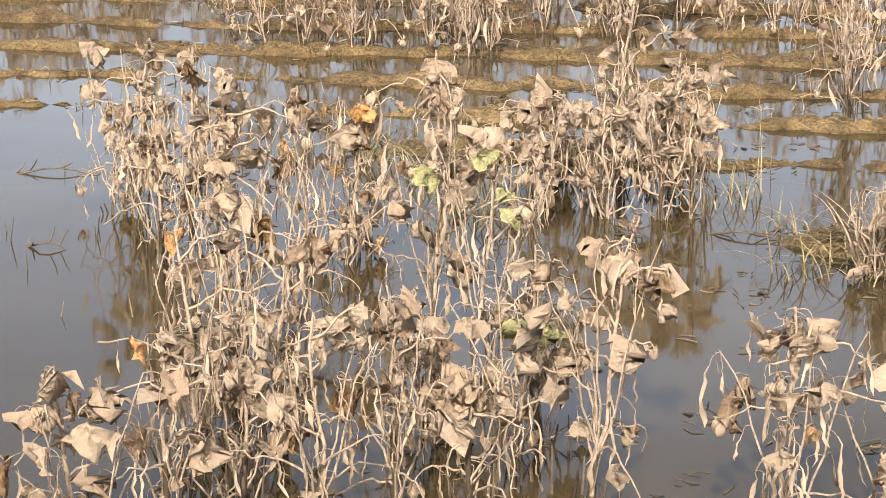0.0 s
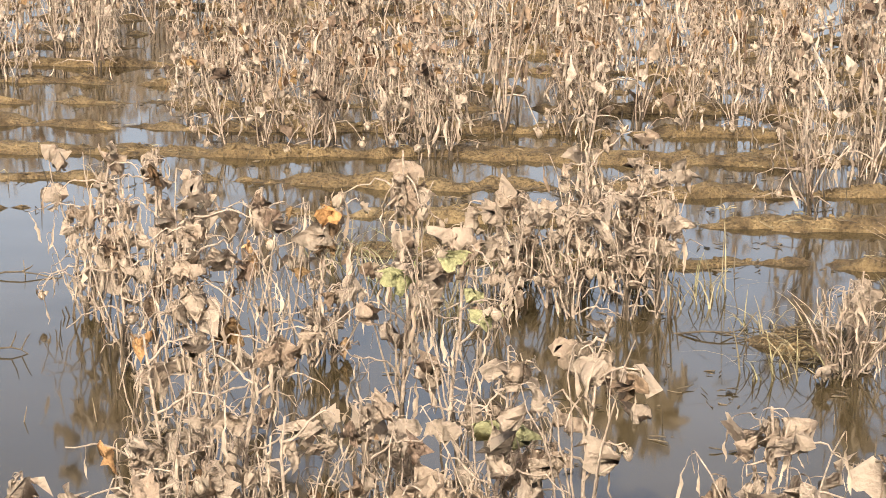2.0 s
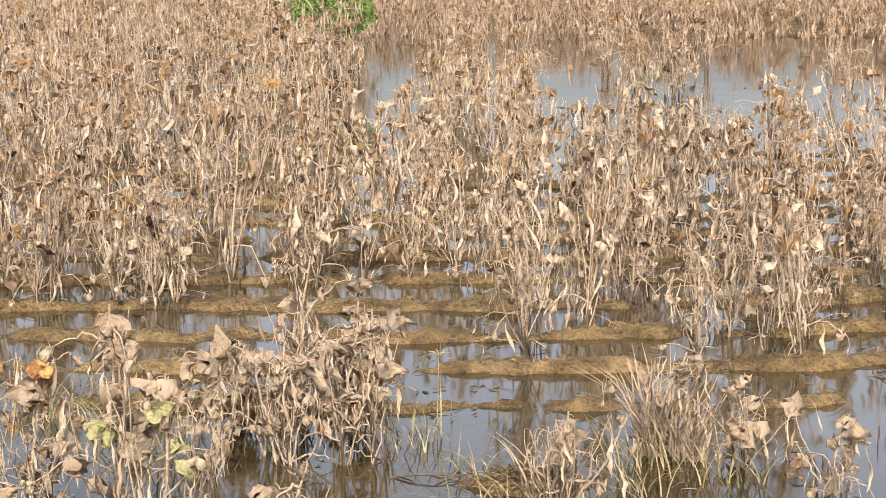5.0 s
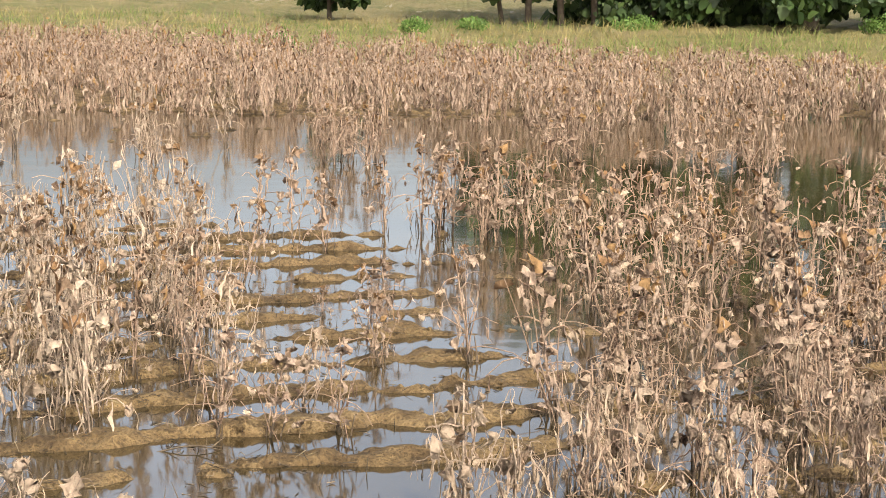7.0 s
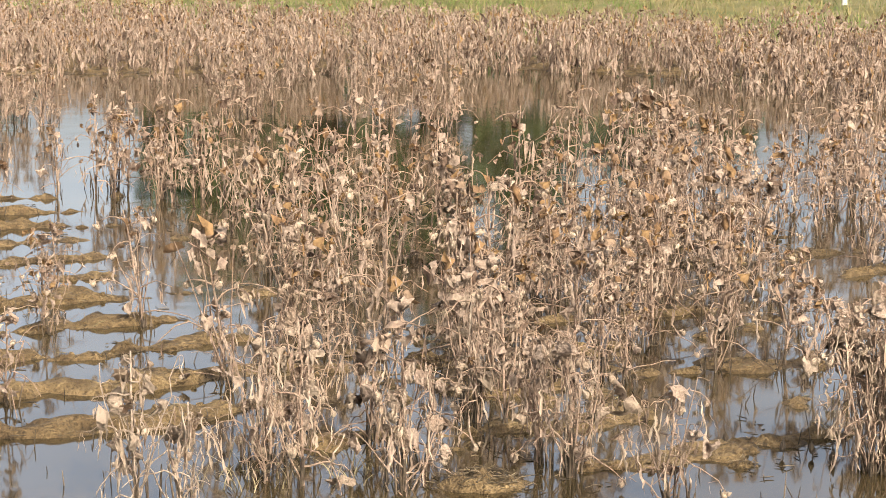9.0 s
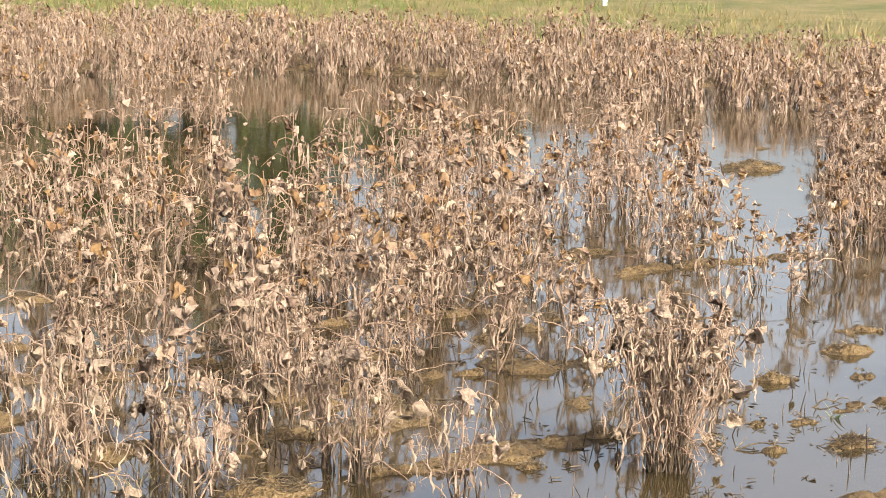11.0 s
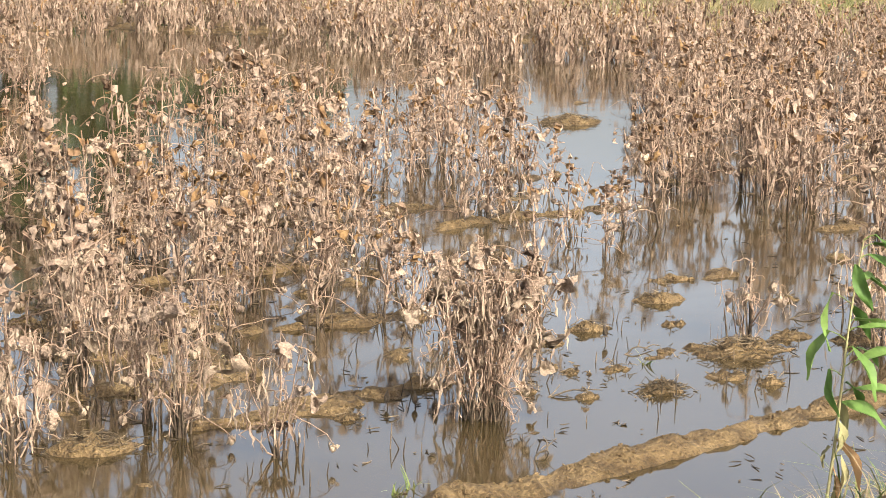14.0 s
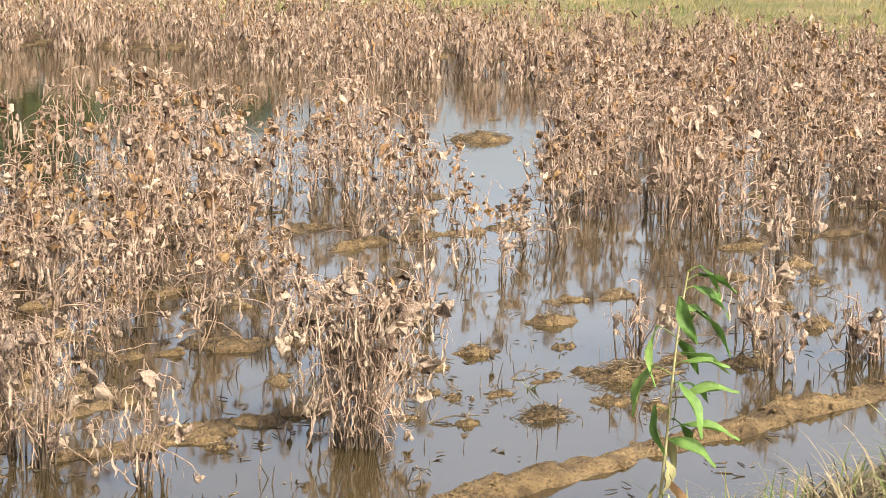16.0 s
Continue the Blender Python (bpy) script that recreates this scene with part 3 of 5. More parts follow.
def hero_plant(x, y, height, lean=(0, 0), leafy=1.0, rust=0.03, seed=0, label=PLANT_LABEL):
    """A near plant whose branches, leaves and bolls are each a part."""
    rng = np.random.default_rng(1000 + seed)
    line, branches, pet, leaves, bolls = grow(rng, height, lean, leafy, 2, 0.4 if x > 1.4 or (y > 7 and x > -2.4) else 0.8)
    top = tagged(new("cotton_plant"), label, "plant", "cotton plants")
    top.location = (x, y, 0)
    wood = STEM if x < 0.4 else STEM_BROWN
    h = Heap()
    h.add(tube(line, thick(line, 0.0075, 0.0032) * rng.uniform(0.85, 1.25), 7))
    for q in pet:
        h.add(tube(q, thick(q, 0.0019, 0.0012), 4))
    part("stem", h.mesh("stem", wood), top)
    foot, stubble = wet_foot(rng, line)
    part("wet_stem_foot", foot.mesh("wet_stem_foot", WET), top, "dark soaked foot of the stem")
    part("stubble", stubble.mesh("stubble", WET), top, "dark broken stalks round the foot", "stuff")
    for br, ps in branches:
        h = Heap()
        h.add(tube(br, thick(br, 0.0043, 0.0019), 5))
        for q in ps:
            h.add(tube(q, thick(q, 0.0017, 0.0011), 3))
        part("branch", h.mesh("branch", wood), top)
    strands = Heap()
    for e, turn, size, broad, f in leaves:
        brown = rng.random() < 0.6 * min(1.0, max(0.0, x / 1.5 + 0.3))
        if not broad:
            strands.add(leaf_shape(rng, False, 9, 3), leaf_pose(e, turn, size), int(brown))
            continue
        pool, lab = BROAD_BROWN if brown else BROAD, ""
        if rng.random() < rust:
            pool, lab = (BROAD_ORANGE, "bright orange dead leaf") if rng.random() < 0.2 and x < 0 else (BROAD_RUST, "rusty orange dead leaf")
        elif x in (-2.99, -2.54) and f > 0.6 and rng.random() < 0.2:
            pool, lab = (BROAD_FADED, "half-dead yellow-green leaf")
        ob = part("leaf", pool[rng.integers(len(pool))], top, lab)
        ob.matrix_local = leaf_pose(e, turn, size)
    part("withered_leafage", strands.mesh("withered_leafage", [STRAND, LEAF_BROWN]), top, "leaves shrivelled to hanging strands", "stuff")
    for p0, r in bolls:
        ob = part("boll", BOLLS[rng.integers(len(BOLLS))], top, "mud-coated unopened boll")
        ob.matrix_local = pose(*p0, rng.uniform(-20, 20), 0, rng.uniform(0, 360)) @ Matrix.Diagonal((r, r, r, 1))
    return top


def joined_plant(rng, height, leafy, detail, lean=(0, 0), rust=0.25, fine=True, flat=1.0):
    """Stem, branch and leaf heaps of one plant, with its bolls."""
    line, branches, pet, leaves, bolls = grow(rng, height, lean, leafy, detail, flat)
    stem, twig, leaf = Heap(), Heap(), Heap()
    sd = 5 if fine else 3
    stem.add(tube(line, thick(line, 0.0085, 0.004), sd))
    for q in pet[::3] if fine else []:
        stem.add(tube(q, [0.002, 0.0017, 0.0014], 3))
    for br, ps in branches:
        twig.add(tube(br, thick(br, 0.005, 0.0024), 4 if fine else 3))
        for q in ps[::3] if fine else []:
            twig.add(tube(q, [0.002, 0.0017, 0.0014], 3))
    for e, turn, size, broad, f in leaves:
        shape = leaf_shape(rng, broad, *((4, 7) if broad else (5, 3)) if fine else (3, 5) if broad else (3, 2))
        leaf.add(shape, leaf_pose(e, turn, size), 1 if (f > 0.62 and rng.random() < (1.7 * rust if broad else 0.5 * rust)) else 0)
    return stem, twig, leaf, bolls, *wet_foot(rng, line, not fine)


def plant_kind(rng, height, leafy, rust, tone):
    """The first of a kind of plant in the middle distance; the others are copies."""
    stem, twig, leaf, bolls, foot, stubble = joined_plant(rng, height, leafy, 1, rng.normal(0, 0.05, 2), rust, flat=0.45 if tone is LEAF_MANY else 1.0)
    top = tagged(new("cotton_plant"), PLANT_LABEL, "plant", "cotton plants")
    wood = STEM if tone is LEAF_MANY else STEM_BROWN
    part("stem", stem.mesh("stem", wood), top)
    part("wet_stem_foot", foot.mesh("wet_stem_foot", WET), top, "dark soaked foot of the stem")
    part("stubble", stubble.mesh("stubble", WET), top, "dark broken stalks round the foot", "stuff")
    part("branchwork", twig.mesh("branchwork", wood), top, kind="stuff")
    part("foliage", leaf.mesh("foliage", [tone, LEAF_RUST_MANY]), top, "shrivelled hanging dead leaves", "stuff")
    for p0, r in bolls:
        ob = part("boll", BOLLS[rng.integers(len(BOLLS))], top)
        ob.matrix_local = pose(*p0, rng.uniform(-20, 20), 0, rng.uniform(0, 360)) @ Matrix.Diagonal((r, r, r, 1))
    return top


# the nearest plants, each in its own place: x, y, height, lean x, lean y, leafiness
CLUMP_A = [(-5.09, 7.03, 0.46, 0.05, 0, 0.9), (-4.99, 7.02, 0.72, 0.05, 0, 1), (-4.47, 6.54, 0.83, 0.08, 0, 1.2), (-4.55, 6.50, 0.5, -0.04, 0, 0.9),
           (-3.68, 5.49, 1.0, -0.02, 0.02, 0.9), (-3.60, 5.47, 0.86, 0, 0, 1), (-3.39, 4.81, 0.7, -0.05, 0, 1.1), (-3.30, 5.14, 0.66, 0.08, 0, 1),
           (-4.10, 6.78, 0.66, 0, 0, 1.2), (-3.96, 6.76, 0.64, 0.05, 0, 1.1), (-3.90, 6.87, 0.34, 0.1, 0, 0.8)]
CLUMP_B = [(-3.30, 6.20, 0.95, 0.02, 0, 1.1), (-2.99, 5.97, 0.82, 0, 0, 0.9), (-2.88, 5.28, 0.45, 0, 0, 0.9), (-2.54, 5.11, 0.71, 0.04, 0, 0.8),
           (-3.35, 8.07, 0.8, 0.06, 0, 0.8), (-3.28, 7.73, 0.5, -0.03, 0, 1.1), (-3.19, 8.34, 0.56, 0.02, 0, 1), (-3.10, 7.81, 0.56, 0.02, 0, 1.1),
           (-2.96, 7.87, 0.62, 0, 0, 0.9), (-2.32, 5.12, 0.78, 0.13, 0.06, 0.8), (-2.57, 5.41, 0.45, 0, 0, 1), (-2.79, 4.86, 0.6, 0, 0, 1)]
CLUMP_C = [(-1.72, 4.94, 0.68, 0, 0, 1.35), (-1.50, 5.10, 0.52, 0.05, 0, 1.1), (-3.33, 4.21, 0.52, -0.05, 0, 0.6), (-3.23, 4.42, 0.58, 0, 0, 1.1),
           (-3.12, 4.59, 0.45, 0.02, 0, 1.1), (-2.88, 4.57, 0.6, 0, 0, 1), (-2.58, 4.92, 0.4, 0, 0, 1), (-2.12, 7.41, 0.37, 0.02, 0, 1.2),
           (-1.91, 8.30, 0.44, 0.1, 0, 1), (-1.55, 8.21, 0.37, 0, 0, 1), (-2.09, 7.53, 0.36, 0, 0, 1), (-1.18, 7.89, 0.33, 0.03, 0, 1)]
CLUMP_D = [(-0.70, 7.85, 0.25, 0, 0, 1), (-3.52, 7.51, 0.56, 0, 0, 1.1), (-3.67, 8.17, 0.4, 0, 0, 1), (0.17, 8.53, 0.62, -0.03, 0, 1.2), (0.33, 8.54, 0.42, 0.03, 0, 1.2),
           (1.34, 9.02, 0.45, 0, 0, 1), (0.84, 9.38, 0.62, -0.03, 0, 1.1), (0.66, 9.27, 0.58, 0, 0, 1), (1.17, 9.40, 0.56, 0, 0, 1),
           (-1.04, 10.63, 0.80, 0.05, 0, 0.7), (-0.63, 10.72, 0.45, 0, 0, 0.6), (-1.80, 10.34, 0.58, 0, 0, 0.9), (-2.04, 10.58, 0.55, 0, 0, 0.9)]
CLUMP_E = [(1.21, 8.66, 0.44, 0, 0, 1), (0.68, 8.89, 0.52, 0, 0, 1), (0.81, 8.78, 0.7, 0, 0, 0.9), (2.26, 8.38, 0.52, 0, 0, 1.1), (1.98, 9.02, 0.56, 0, 0, 1.1),
           (1.86, 9.04, 0.56, 0, 0, 1.1), (1.67, 9.80, 0.64, 0, 0, 1.1), (3.25, 8.74, 0.80, 0, 0, 1.0), (3.22, 8.76, 0.74, -0.20, 0.02, 1.0), (3.28, 8.75, 0.72, 0.24, 0.08, 1.0),
           (3.23, 8.73, 0.72, -0.12, 0, 1.0), (3.27, 8.73, 0.64, 0.34, -0.03, 0.8), (3.26, 8.77, 0.72, 0.13, 0.1, 1.0), (3.24, 8.75, 0.68, 0.05, -0.08, 1.1), (3.27, 8.76, 0.70, 0.19, 0, 1.0)]
CLUMP_F = [(5.09, 9.89, 0.42, 0, 0, 0.7), (5.63, 9.47, 0.46, 0, 0, 0.8), (5.88, 10.21, 0.48, 0, 0, 0.8), (6.14, 9.58, 0.36, 0, 0, 0.9), (6.26, 9.54, 0.27, 0, 0, 0.8), (1.92, 8.80, 0.64, 0, 0, 1)]
seed = 0
for group in (CLUMP_A, CLUMP_B, CLUMP_C, CLUMP_D, CLUMP_E, CLUMP_F):
    for x, y, hgt, lx, ly, leafy in group:
        rusty = 0.55 if (x, y) in ((-4.10, 6.78), (-3.96, 6.76)) else 0.12 if x in (-3.23, -2.54, -2.79) else 0.03
        hero_plant(x, y, hgt, (lx, ly), leafy, rusty, seed)
        seed += 1

# stands of plants on the rows: outline, plants per metre of row, height
STANDS = [
    ([(-6.6, 9.6), (-5.6, 10.0), (-4.6, 10.3), (-4.3, 11.5), (-5.3, 13.9), (-7.6, 20.6), (-9.8, 27.2), (-13.5, 27), (-11.5, 16), (-8.0, 13.0)], 2.6, 0.80),
    ([(-8.6, 11.3), (-8.0, 12.0), (-9.4, 14.6), (-12.5, 16), (-11, 11)], 3.3, 0.8),
    ([(-4.3, 11.3), (-3.5, 11.6), (-3.9, 14), (-5.9, 21), (-7, 20.7), (-5.0, 14)], 3.2, 0.76),
    ([(-3.3, 9.6), (-1.2, 10.0), (-1.2, 11.9), (-3.7, 11.8)], 2.6, 0.70),
    ([(-3.7, 11.8), (-1.3, 11.9), (-1.6, 14.5), (-4.0, 14.3)], 2.8, 0.68),
    ([(-4.0, 14.3), (-1.6, 14.5), (-1.9, 16.8), (-4.9, 17.0)], 1.5, 0.70),
    ([(-1.2, 10.0), (0.1, 10.3), (0.3, 12.4), (-1.2, 11.9)], 1.0, 0.56),
    ([(-1.3, 12.2), (-0.6, 12.2), (0.3, 14), (0.6, 17.8), (-2.4, 17)], 0.75, 0.66),
    ([(0.5, 11.4), (0.55, 10.4), (2.3, 9.9), (3.1, 9.9), (3.7, 11.0), (4.4, 14.3), (4.5, 15.8), (2.2, 16.4), (0.9, 16.4)], 3.7, 0.70),
    ([(3.0, 16.3), (4.2, 15.8), (4.8, 18.2), (3.8, 18.4)], 2.8, 0.72),
    ([(0.6, 16.4), (2.6, 16.4), (2.4, 17.1), (0.7, 17.3)], 0.7, 0.6),
    ([(0.5, 9.5), (2.4, 9.3), (2.6, 9.9), (0.6, 10.4)], 1.0, 0.58),
    ([(3.4, 13.9), (4.9, 13.8), (6.3, 15.5), (6.6, 18.8), (4.4, 18.6)], 2.4, 0.72),
    ([(4.9, 12.3), (6.2, 12.6), (7.2, 16), (6.5, 18.4), (4.9, 13.8)], 1.5, 0.60),
    ([(6.5, 13.4), (9.2, 13.0), (12.8, 19.5), (11.5, 22), (10.0, 22.6), (9.1, 20.6), (7.7, 17.3), (6.6, 14.6)], 4.6, 0.68),
    ([(2.5, 9.1), (4.4, 10.0), (5.6, 12.2), (4.9, 13.8), (3.4, 13.9), (3.1, 10.4)], 1.0, 0.5),
    ([(5.0, 12.0), (7.0, 11.5), (8.8, 12.2), (9.3, 13.1), (6.5, 13.4), (5.6, 13.0)], 1.3, 0.55),
    ([(-6, 21), (-1, 21), (-1, 27.5), (-9, 27)], 0.28, 0.7),
]
FAR_STAND = [(-17, 25.5), (-9.8, 27.2), (-0.9, 28.6), (0.6, 27.0), (2.2, 27.2), (3.4, 28.6), (6.4, 28.2), (7.8, 25.0), (9.6, 23.4), (11.5, 21.8), (13, 19.5), (20, 14), (22, 19), (15.2, 24.2), (12.7, 26.8), (10.5, 29.8), (7.8, 31.8), (4.9, 33.4), (1.5, 35.8), (-2.1, 37.4), (-6.4, 39.4), (-12, 41.5), (-20, 44.5)]


def inside(px, py, poly):
    px, py = np.asarray(px, float), np.asarray(py, float)
    hit = np.zeros(px.shape, bool)
    for (x0, y0), (x1, y1) in zip(poly, poly[1:] + poly[:1]):
        if y0 != y1:
            hit ^= ((y0 > py) != (y1 > py)) & (px < (x1 - x0) * (py - y0) / (y1 - y0) + x0)
    return hit


rng = np.random.default_rng(21)
places = []
for poly, dens, hgt in STANDS:
    ax, ay = np.array(poly).T
    us, vs = ax * CA + ay * SA, -ax * SA + ay * CA
    for k in range(int((vs.min() - ROW_0) / ROW_GAP) - 1, int((vs.max() - ROW_0) / ROW_GAP) + 2):
        m = rng.poisson(dens * (us.max() - us.min()))
        u = rng.uniform(us.min(), us.max(), m)
        v = ROW_0 + k * ROW_GAP + rng.normal(0, 0.07, m)
        x, y = u * CA - v * SA, u * SA + v * CA
        for a, b in np.stack([x, y], -1)[inside(x, y, poly)]:
            f = float(fbm(a * 1.9, b * 1.9, 91)) - 0.5          # the crop stands in clumps, tallest in their middle
            if rng.random() < 0.95 + 1.7 * f:
                places.append((a, b, hgt * rng.uniform(0.74, 1.16) * min(1.22, max(0.72, 1.03 + 0.9 * f))))
places += [(-0.31, 13.1, 0.62), (-0.40, 13.19, 0.5), (0.21, 12.16, 0.64), (0.01, 17.23, 0.76), (0.32, 16.94, 0.57), (0.61, 17.28, 0.58), (-0.71, 13.56, 0.38), (-1.41, 17.1, 0.7),
           (-1.12, 16.8, 0.74), (-2.03, 16.7, 0.83), (-2.58, 16.4, 0.6), (7.11, 12.11, 0.71), (5.87, 13.32, 0.5), (7.19, 12.95, 0.5), (7.7, 12.81, 0.68), (7.5, 12.7, 0.6)]
for cx, cy, m, wide in ((2.96, 22.3, 9, 0.28), (1.25, 23.4, 6, 0.2), (-1.1, 22.8, 7, 0.25), (-4.6, 21.2, 6, 0.25), (0.05, 17.5, 4, 0.12), (0.62, 17.2, 7, 0.2), (7.3, 21.5, 5, 0.3)):
    places += [(cx + rng.normal(0, wide), cy + rng.normal(0, 0.15), rng.uniform(0.55, 0.85)) for _ in range(m)]     # tufts in the open pool
places.sort(key=lambda q: math.hypot(q[0], q[1]))
KINDS = [[plant_kind(np.random.default_rng(300 + 10 * j + i), 0.8, (0.78 if tone is LEAF_MANY else 0.85) + 0.1 * (i % 4), rust, tone) for i in range(5)]
         for j, (rust, tone) in enumerate([(0.08, LEAF_MANY), (0.42, LEAF_MANY), (0.08, LEAF_BROWN), (0.38, LEAF_BROWN)])]
used = set()
near, rest = places[:222], places[222:]
for a, b, hgt in near:
    late = math.hypot(a, b) > 11 and rng.random() < 0.8
    kind = KINDS[int(late) + (2 if a > -1.6 + rng.normal(0, 0.4) else 0)][rng.integers(5)]
    k = hgt / 0.8
    m = pose(a, b, 0, rng.normal(0, 5), rng.normal(0, 5), rng.uniform(0, 360)) @ Matrix.Diagonal((k ** 0.5, k ** 0.5, k, 1))
    if kind.name not in used:
        used.add(kind.name)
        kind.matrix_basis = m
    else:
        copy_thing(kind, m)
for row in KINDS:
    for kind in row:
        if kind.name not in used:
            raise ValueError("a kind of plant was not placed")


def crop(name, label, spots, shapes, mats):
    """Many plants joined into one."""
    h = Heap()
    for a, b, z, hgt, turn, i in spots:
        k = hgt / 0.8
        m = pose(a, b, z, 0, 0, turn) @ Matrix.Diagonal((k ** 0.5, k ** 0.5, k, 1))
        v, q, s = shapes[i]
        h.add((v, q), m)
        h.s[-1] = s
    return tagged(new(name, h.mesh(name, mats, False)), label, "crop", kind="stuff")


def shape_of(seed, leafy, detail, rust, flat=1.0):
    stem, twig, leaf, _, foot, stubble = joined_plant(np.random.default_rng(seed), 0.8, leafy, detail, rust=rust, fine=False, flat=flat)
    h = Heap()
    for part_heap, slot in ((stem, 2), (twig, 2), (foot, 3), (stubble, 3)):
        v, q, _ = part_heap.arrays()
        h.add((v, q), None, slot)
    v, q, s = leaf.arrays()
    h.add((v, q))
    h.s[-1] = s
    return h.arrays()


def far_shape(seed):
    """A dead plant seen from far: a few stems hung from top to foot with shrivelled leaves, crumpled ones at the top."""
    rng = np.random.default_rng(seed)
    h = Heap()
    for _ in range(4):
        a, r = rng.uniform(0, 6.283), rng.uniform(0.03, 0.20)
        tip = np.array([math.cos(a) * r, math.sin(a) * r, rng.uniform(0.62, 0.84)])
        line = np.stack([tip * (0, 0, -0.1), tip * (0.45, 0.45, 0.5) + rng.normal(0, 0.015, 3), tip])
        h.add(tube(line, [0.009, 0.007, 0.004], 3), None, 2)
        for _ in range(15):
            f = rng.uniform(0.22, 1.0)
            p = line[0] * (1 - f) + tip * f + np.append(rng.normal(0, 0.055, 2), 0.03)
            ln = min(rng.uniform(0.08, 0.22), p[2])
            h.add(leaf_shape(rng, False, 3, 2), leaf_pose(p, (rng.normal(0, 9), rng.normal(0, 9), 0), (ln * 2.4, ln * 2.4, ln)), 1 if f > 0.7 and rng.random() < 0.25 else 0)
        for _ in range(5):
            p = tip + np.append(rng.normal(0, 0.06, 2), rng.uniform(-0.2, 0.05))
            k = rng.uniform(0.035, 0.07)
            h.add(leaf_shape(rng, True, 3, 4), leaf_pose(p, (rng.normal(0, 25), rng.normal(0, 25), 0), (k, k, k)), 1 if rng.random() < 0.5 else 0)
    return h.arrays()


mid_shapes = [shape_of(400 + i, 0.9, 1, 0.3) for i in range(8)]
west_shapes = [shape_of(420 + i, 0.85, 1, 0.36, 0.6) for i in range(8)]
for west, tone, lab in ((True, LEAF_MANY, "rows of dead pale mud-coated cotton plants standing in floodwater"), (False, LEAF_BROWN, "rows of dead brown cotton plants standing in floodwater")):
    crop("cotton_rows", lab, [(a, b, 0, hgt, rng.uniform(0, 360), rng.integers(8)) for a, b, hgt in rest if (a < -1.6) == west], west_shapes if west else mid_shapes, [tone, LEAF_RUST_MANY, STEM if west else STEM_BROWN, WET])
CROP_MATS = [LEAF_FAR, LEAF_RUST_MANY, STEM_BROWN, WET]
far_shapes = [far_shape(500 + i) for i in range(12)]
spots = []
fx, fy = np.array(FAR_STAND).T
fu, fv = fx * CA + fy * SA, -fx * SA + fy * CA
for k in range(int((fv.min() - ROW_0) / ROW_GAP), int((fv.max() - ROW_0) / ROW_GAP) + 1):
    u = np.concatenate([np.arange(fu.min(), 13.5, 0.34), np.arange(13.5, fu.max(), 0.27)])
    u = u + rng.normal(0, 0.1, len(u))
    v = ROW_0 + k * ROW_GAP + rng.normal(0, 0.14, len(u))
    x, y = u * CA - v * SA, u * SA + v * CA
    ok = inside(x, y, FAR_STAND)
    for a, b, z in zip(x[ok], y[ok], ground_z(x[ok], y[ok])):
        spots.append((a, b, z, rng.uniform(0.48, 0.76), rng.uniform(0, 360), rng.integers(12)))
crop("cotton_field", "dense stand of dead tan cotton plants beyond the pool", spots, far_shapes, CROP_MATS)


# ---- grass, debris, sapling ----
def blades(rng, n, spread, length, width=0.004, droop=0.6, segs=4):
    h = Heap()
    for _ in range(n):
        a = rng.uniform(0, 6.283)
        o = np.array([math.cos(a), math.sin(a), 0])
        r0 = spread * math.sqrt(rng.random())
        b = rng.uniform(0, 6.283)
        p0 = np.array([math.cos(b) * r0, math.sin(b) * r0, -0.02])
        ln = length * rng.uniform(0.45, 1.1)
        t = np.linspace(0, 1, segs + 1)[:, None]
        k = rng.uniform(0.2, 1.0) * droop
        line = p0 + o * ln * (0.25 * t + k * t ** 2) + np.array([0, 0, 1.0]) * ln * (t - k * 0.75 * t ** 2.2)
        side = np.array([-o[1], o[0], 0]) * width * (1 - t ** 1.5 * 0.9)
        v = np.stack([line - side, line + side + o * width * 0.3], 1).reshape(-1, 3)
        h.add((v, sheet(segs + 1, 2)))
    return h


def grass_tuft(x, y, n, spread, length, mat, label, width=0.004, droop=0.6, seed=0, z=0.0):
    ob = new("grass_tuft", blades(np.random.default_rng(2000 + seed), n, spread, length, width, droop).mesh("grass_tuft", mat))
    ob.location = (x, y, z)
    return tagged(ob, label, "grass")


PALE, FRESH = "pale bleached grass tuft drooping over the water", "green grass tuft growing on the bank"
for i, (x, y, n, sp, ln) in enumerate([(-2.55, 7.85, 18, 0.1, 0.24), (-2.35, 7.95, 16, 0.12, 0.2), (-3.75, 7.6, 50, 0.16, 0.30), (-1.85, 7.75, 30, 0.1, 0.25), (-1.95, 8.15, 40, 0.14, 0.34),
                                       (-1.6, 8.05, 40, 0.2, 0.3), (-2.3, 7.35, 40, 0.18, 0.24), (-2.95, 8.2, 40, 0.2, 0.34), (0.6, 8.9, 50, 0.22, 0.22), (1.1, 8.9, 40, 0.2, 0.2)]):
    grass_tuft(x, y, n, sp, ln, STRAW, PALE, 0.0035, 0.9, i)


for i, (x, y, n, sp, ln, fresh) in enumerate([(-4.55, 8.2, 46, 0.16, 0.34, False), (-4.2, 8.0, 40, 0.18, 0.30, True), (-3.85, 8.15, 46, 0.2, 0.34, False), (-3.6, 8.35, 36, 0.16, 0.30, True), (-3.3, 8.5, 40, 0.18, 0.32, False)]):
    grass_tuft(x, y, n, sp, ln, FADED_GRASS if fresh else STRAW, "faded green grass tuft drooping over the water" if fresh else PALE, 0.004, 0.9, 80 + i)


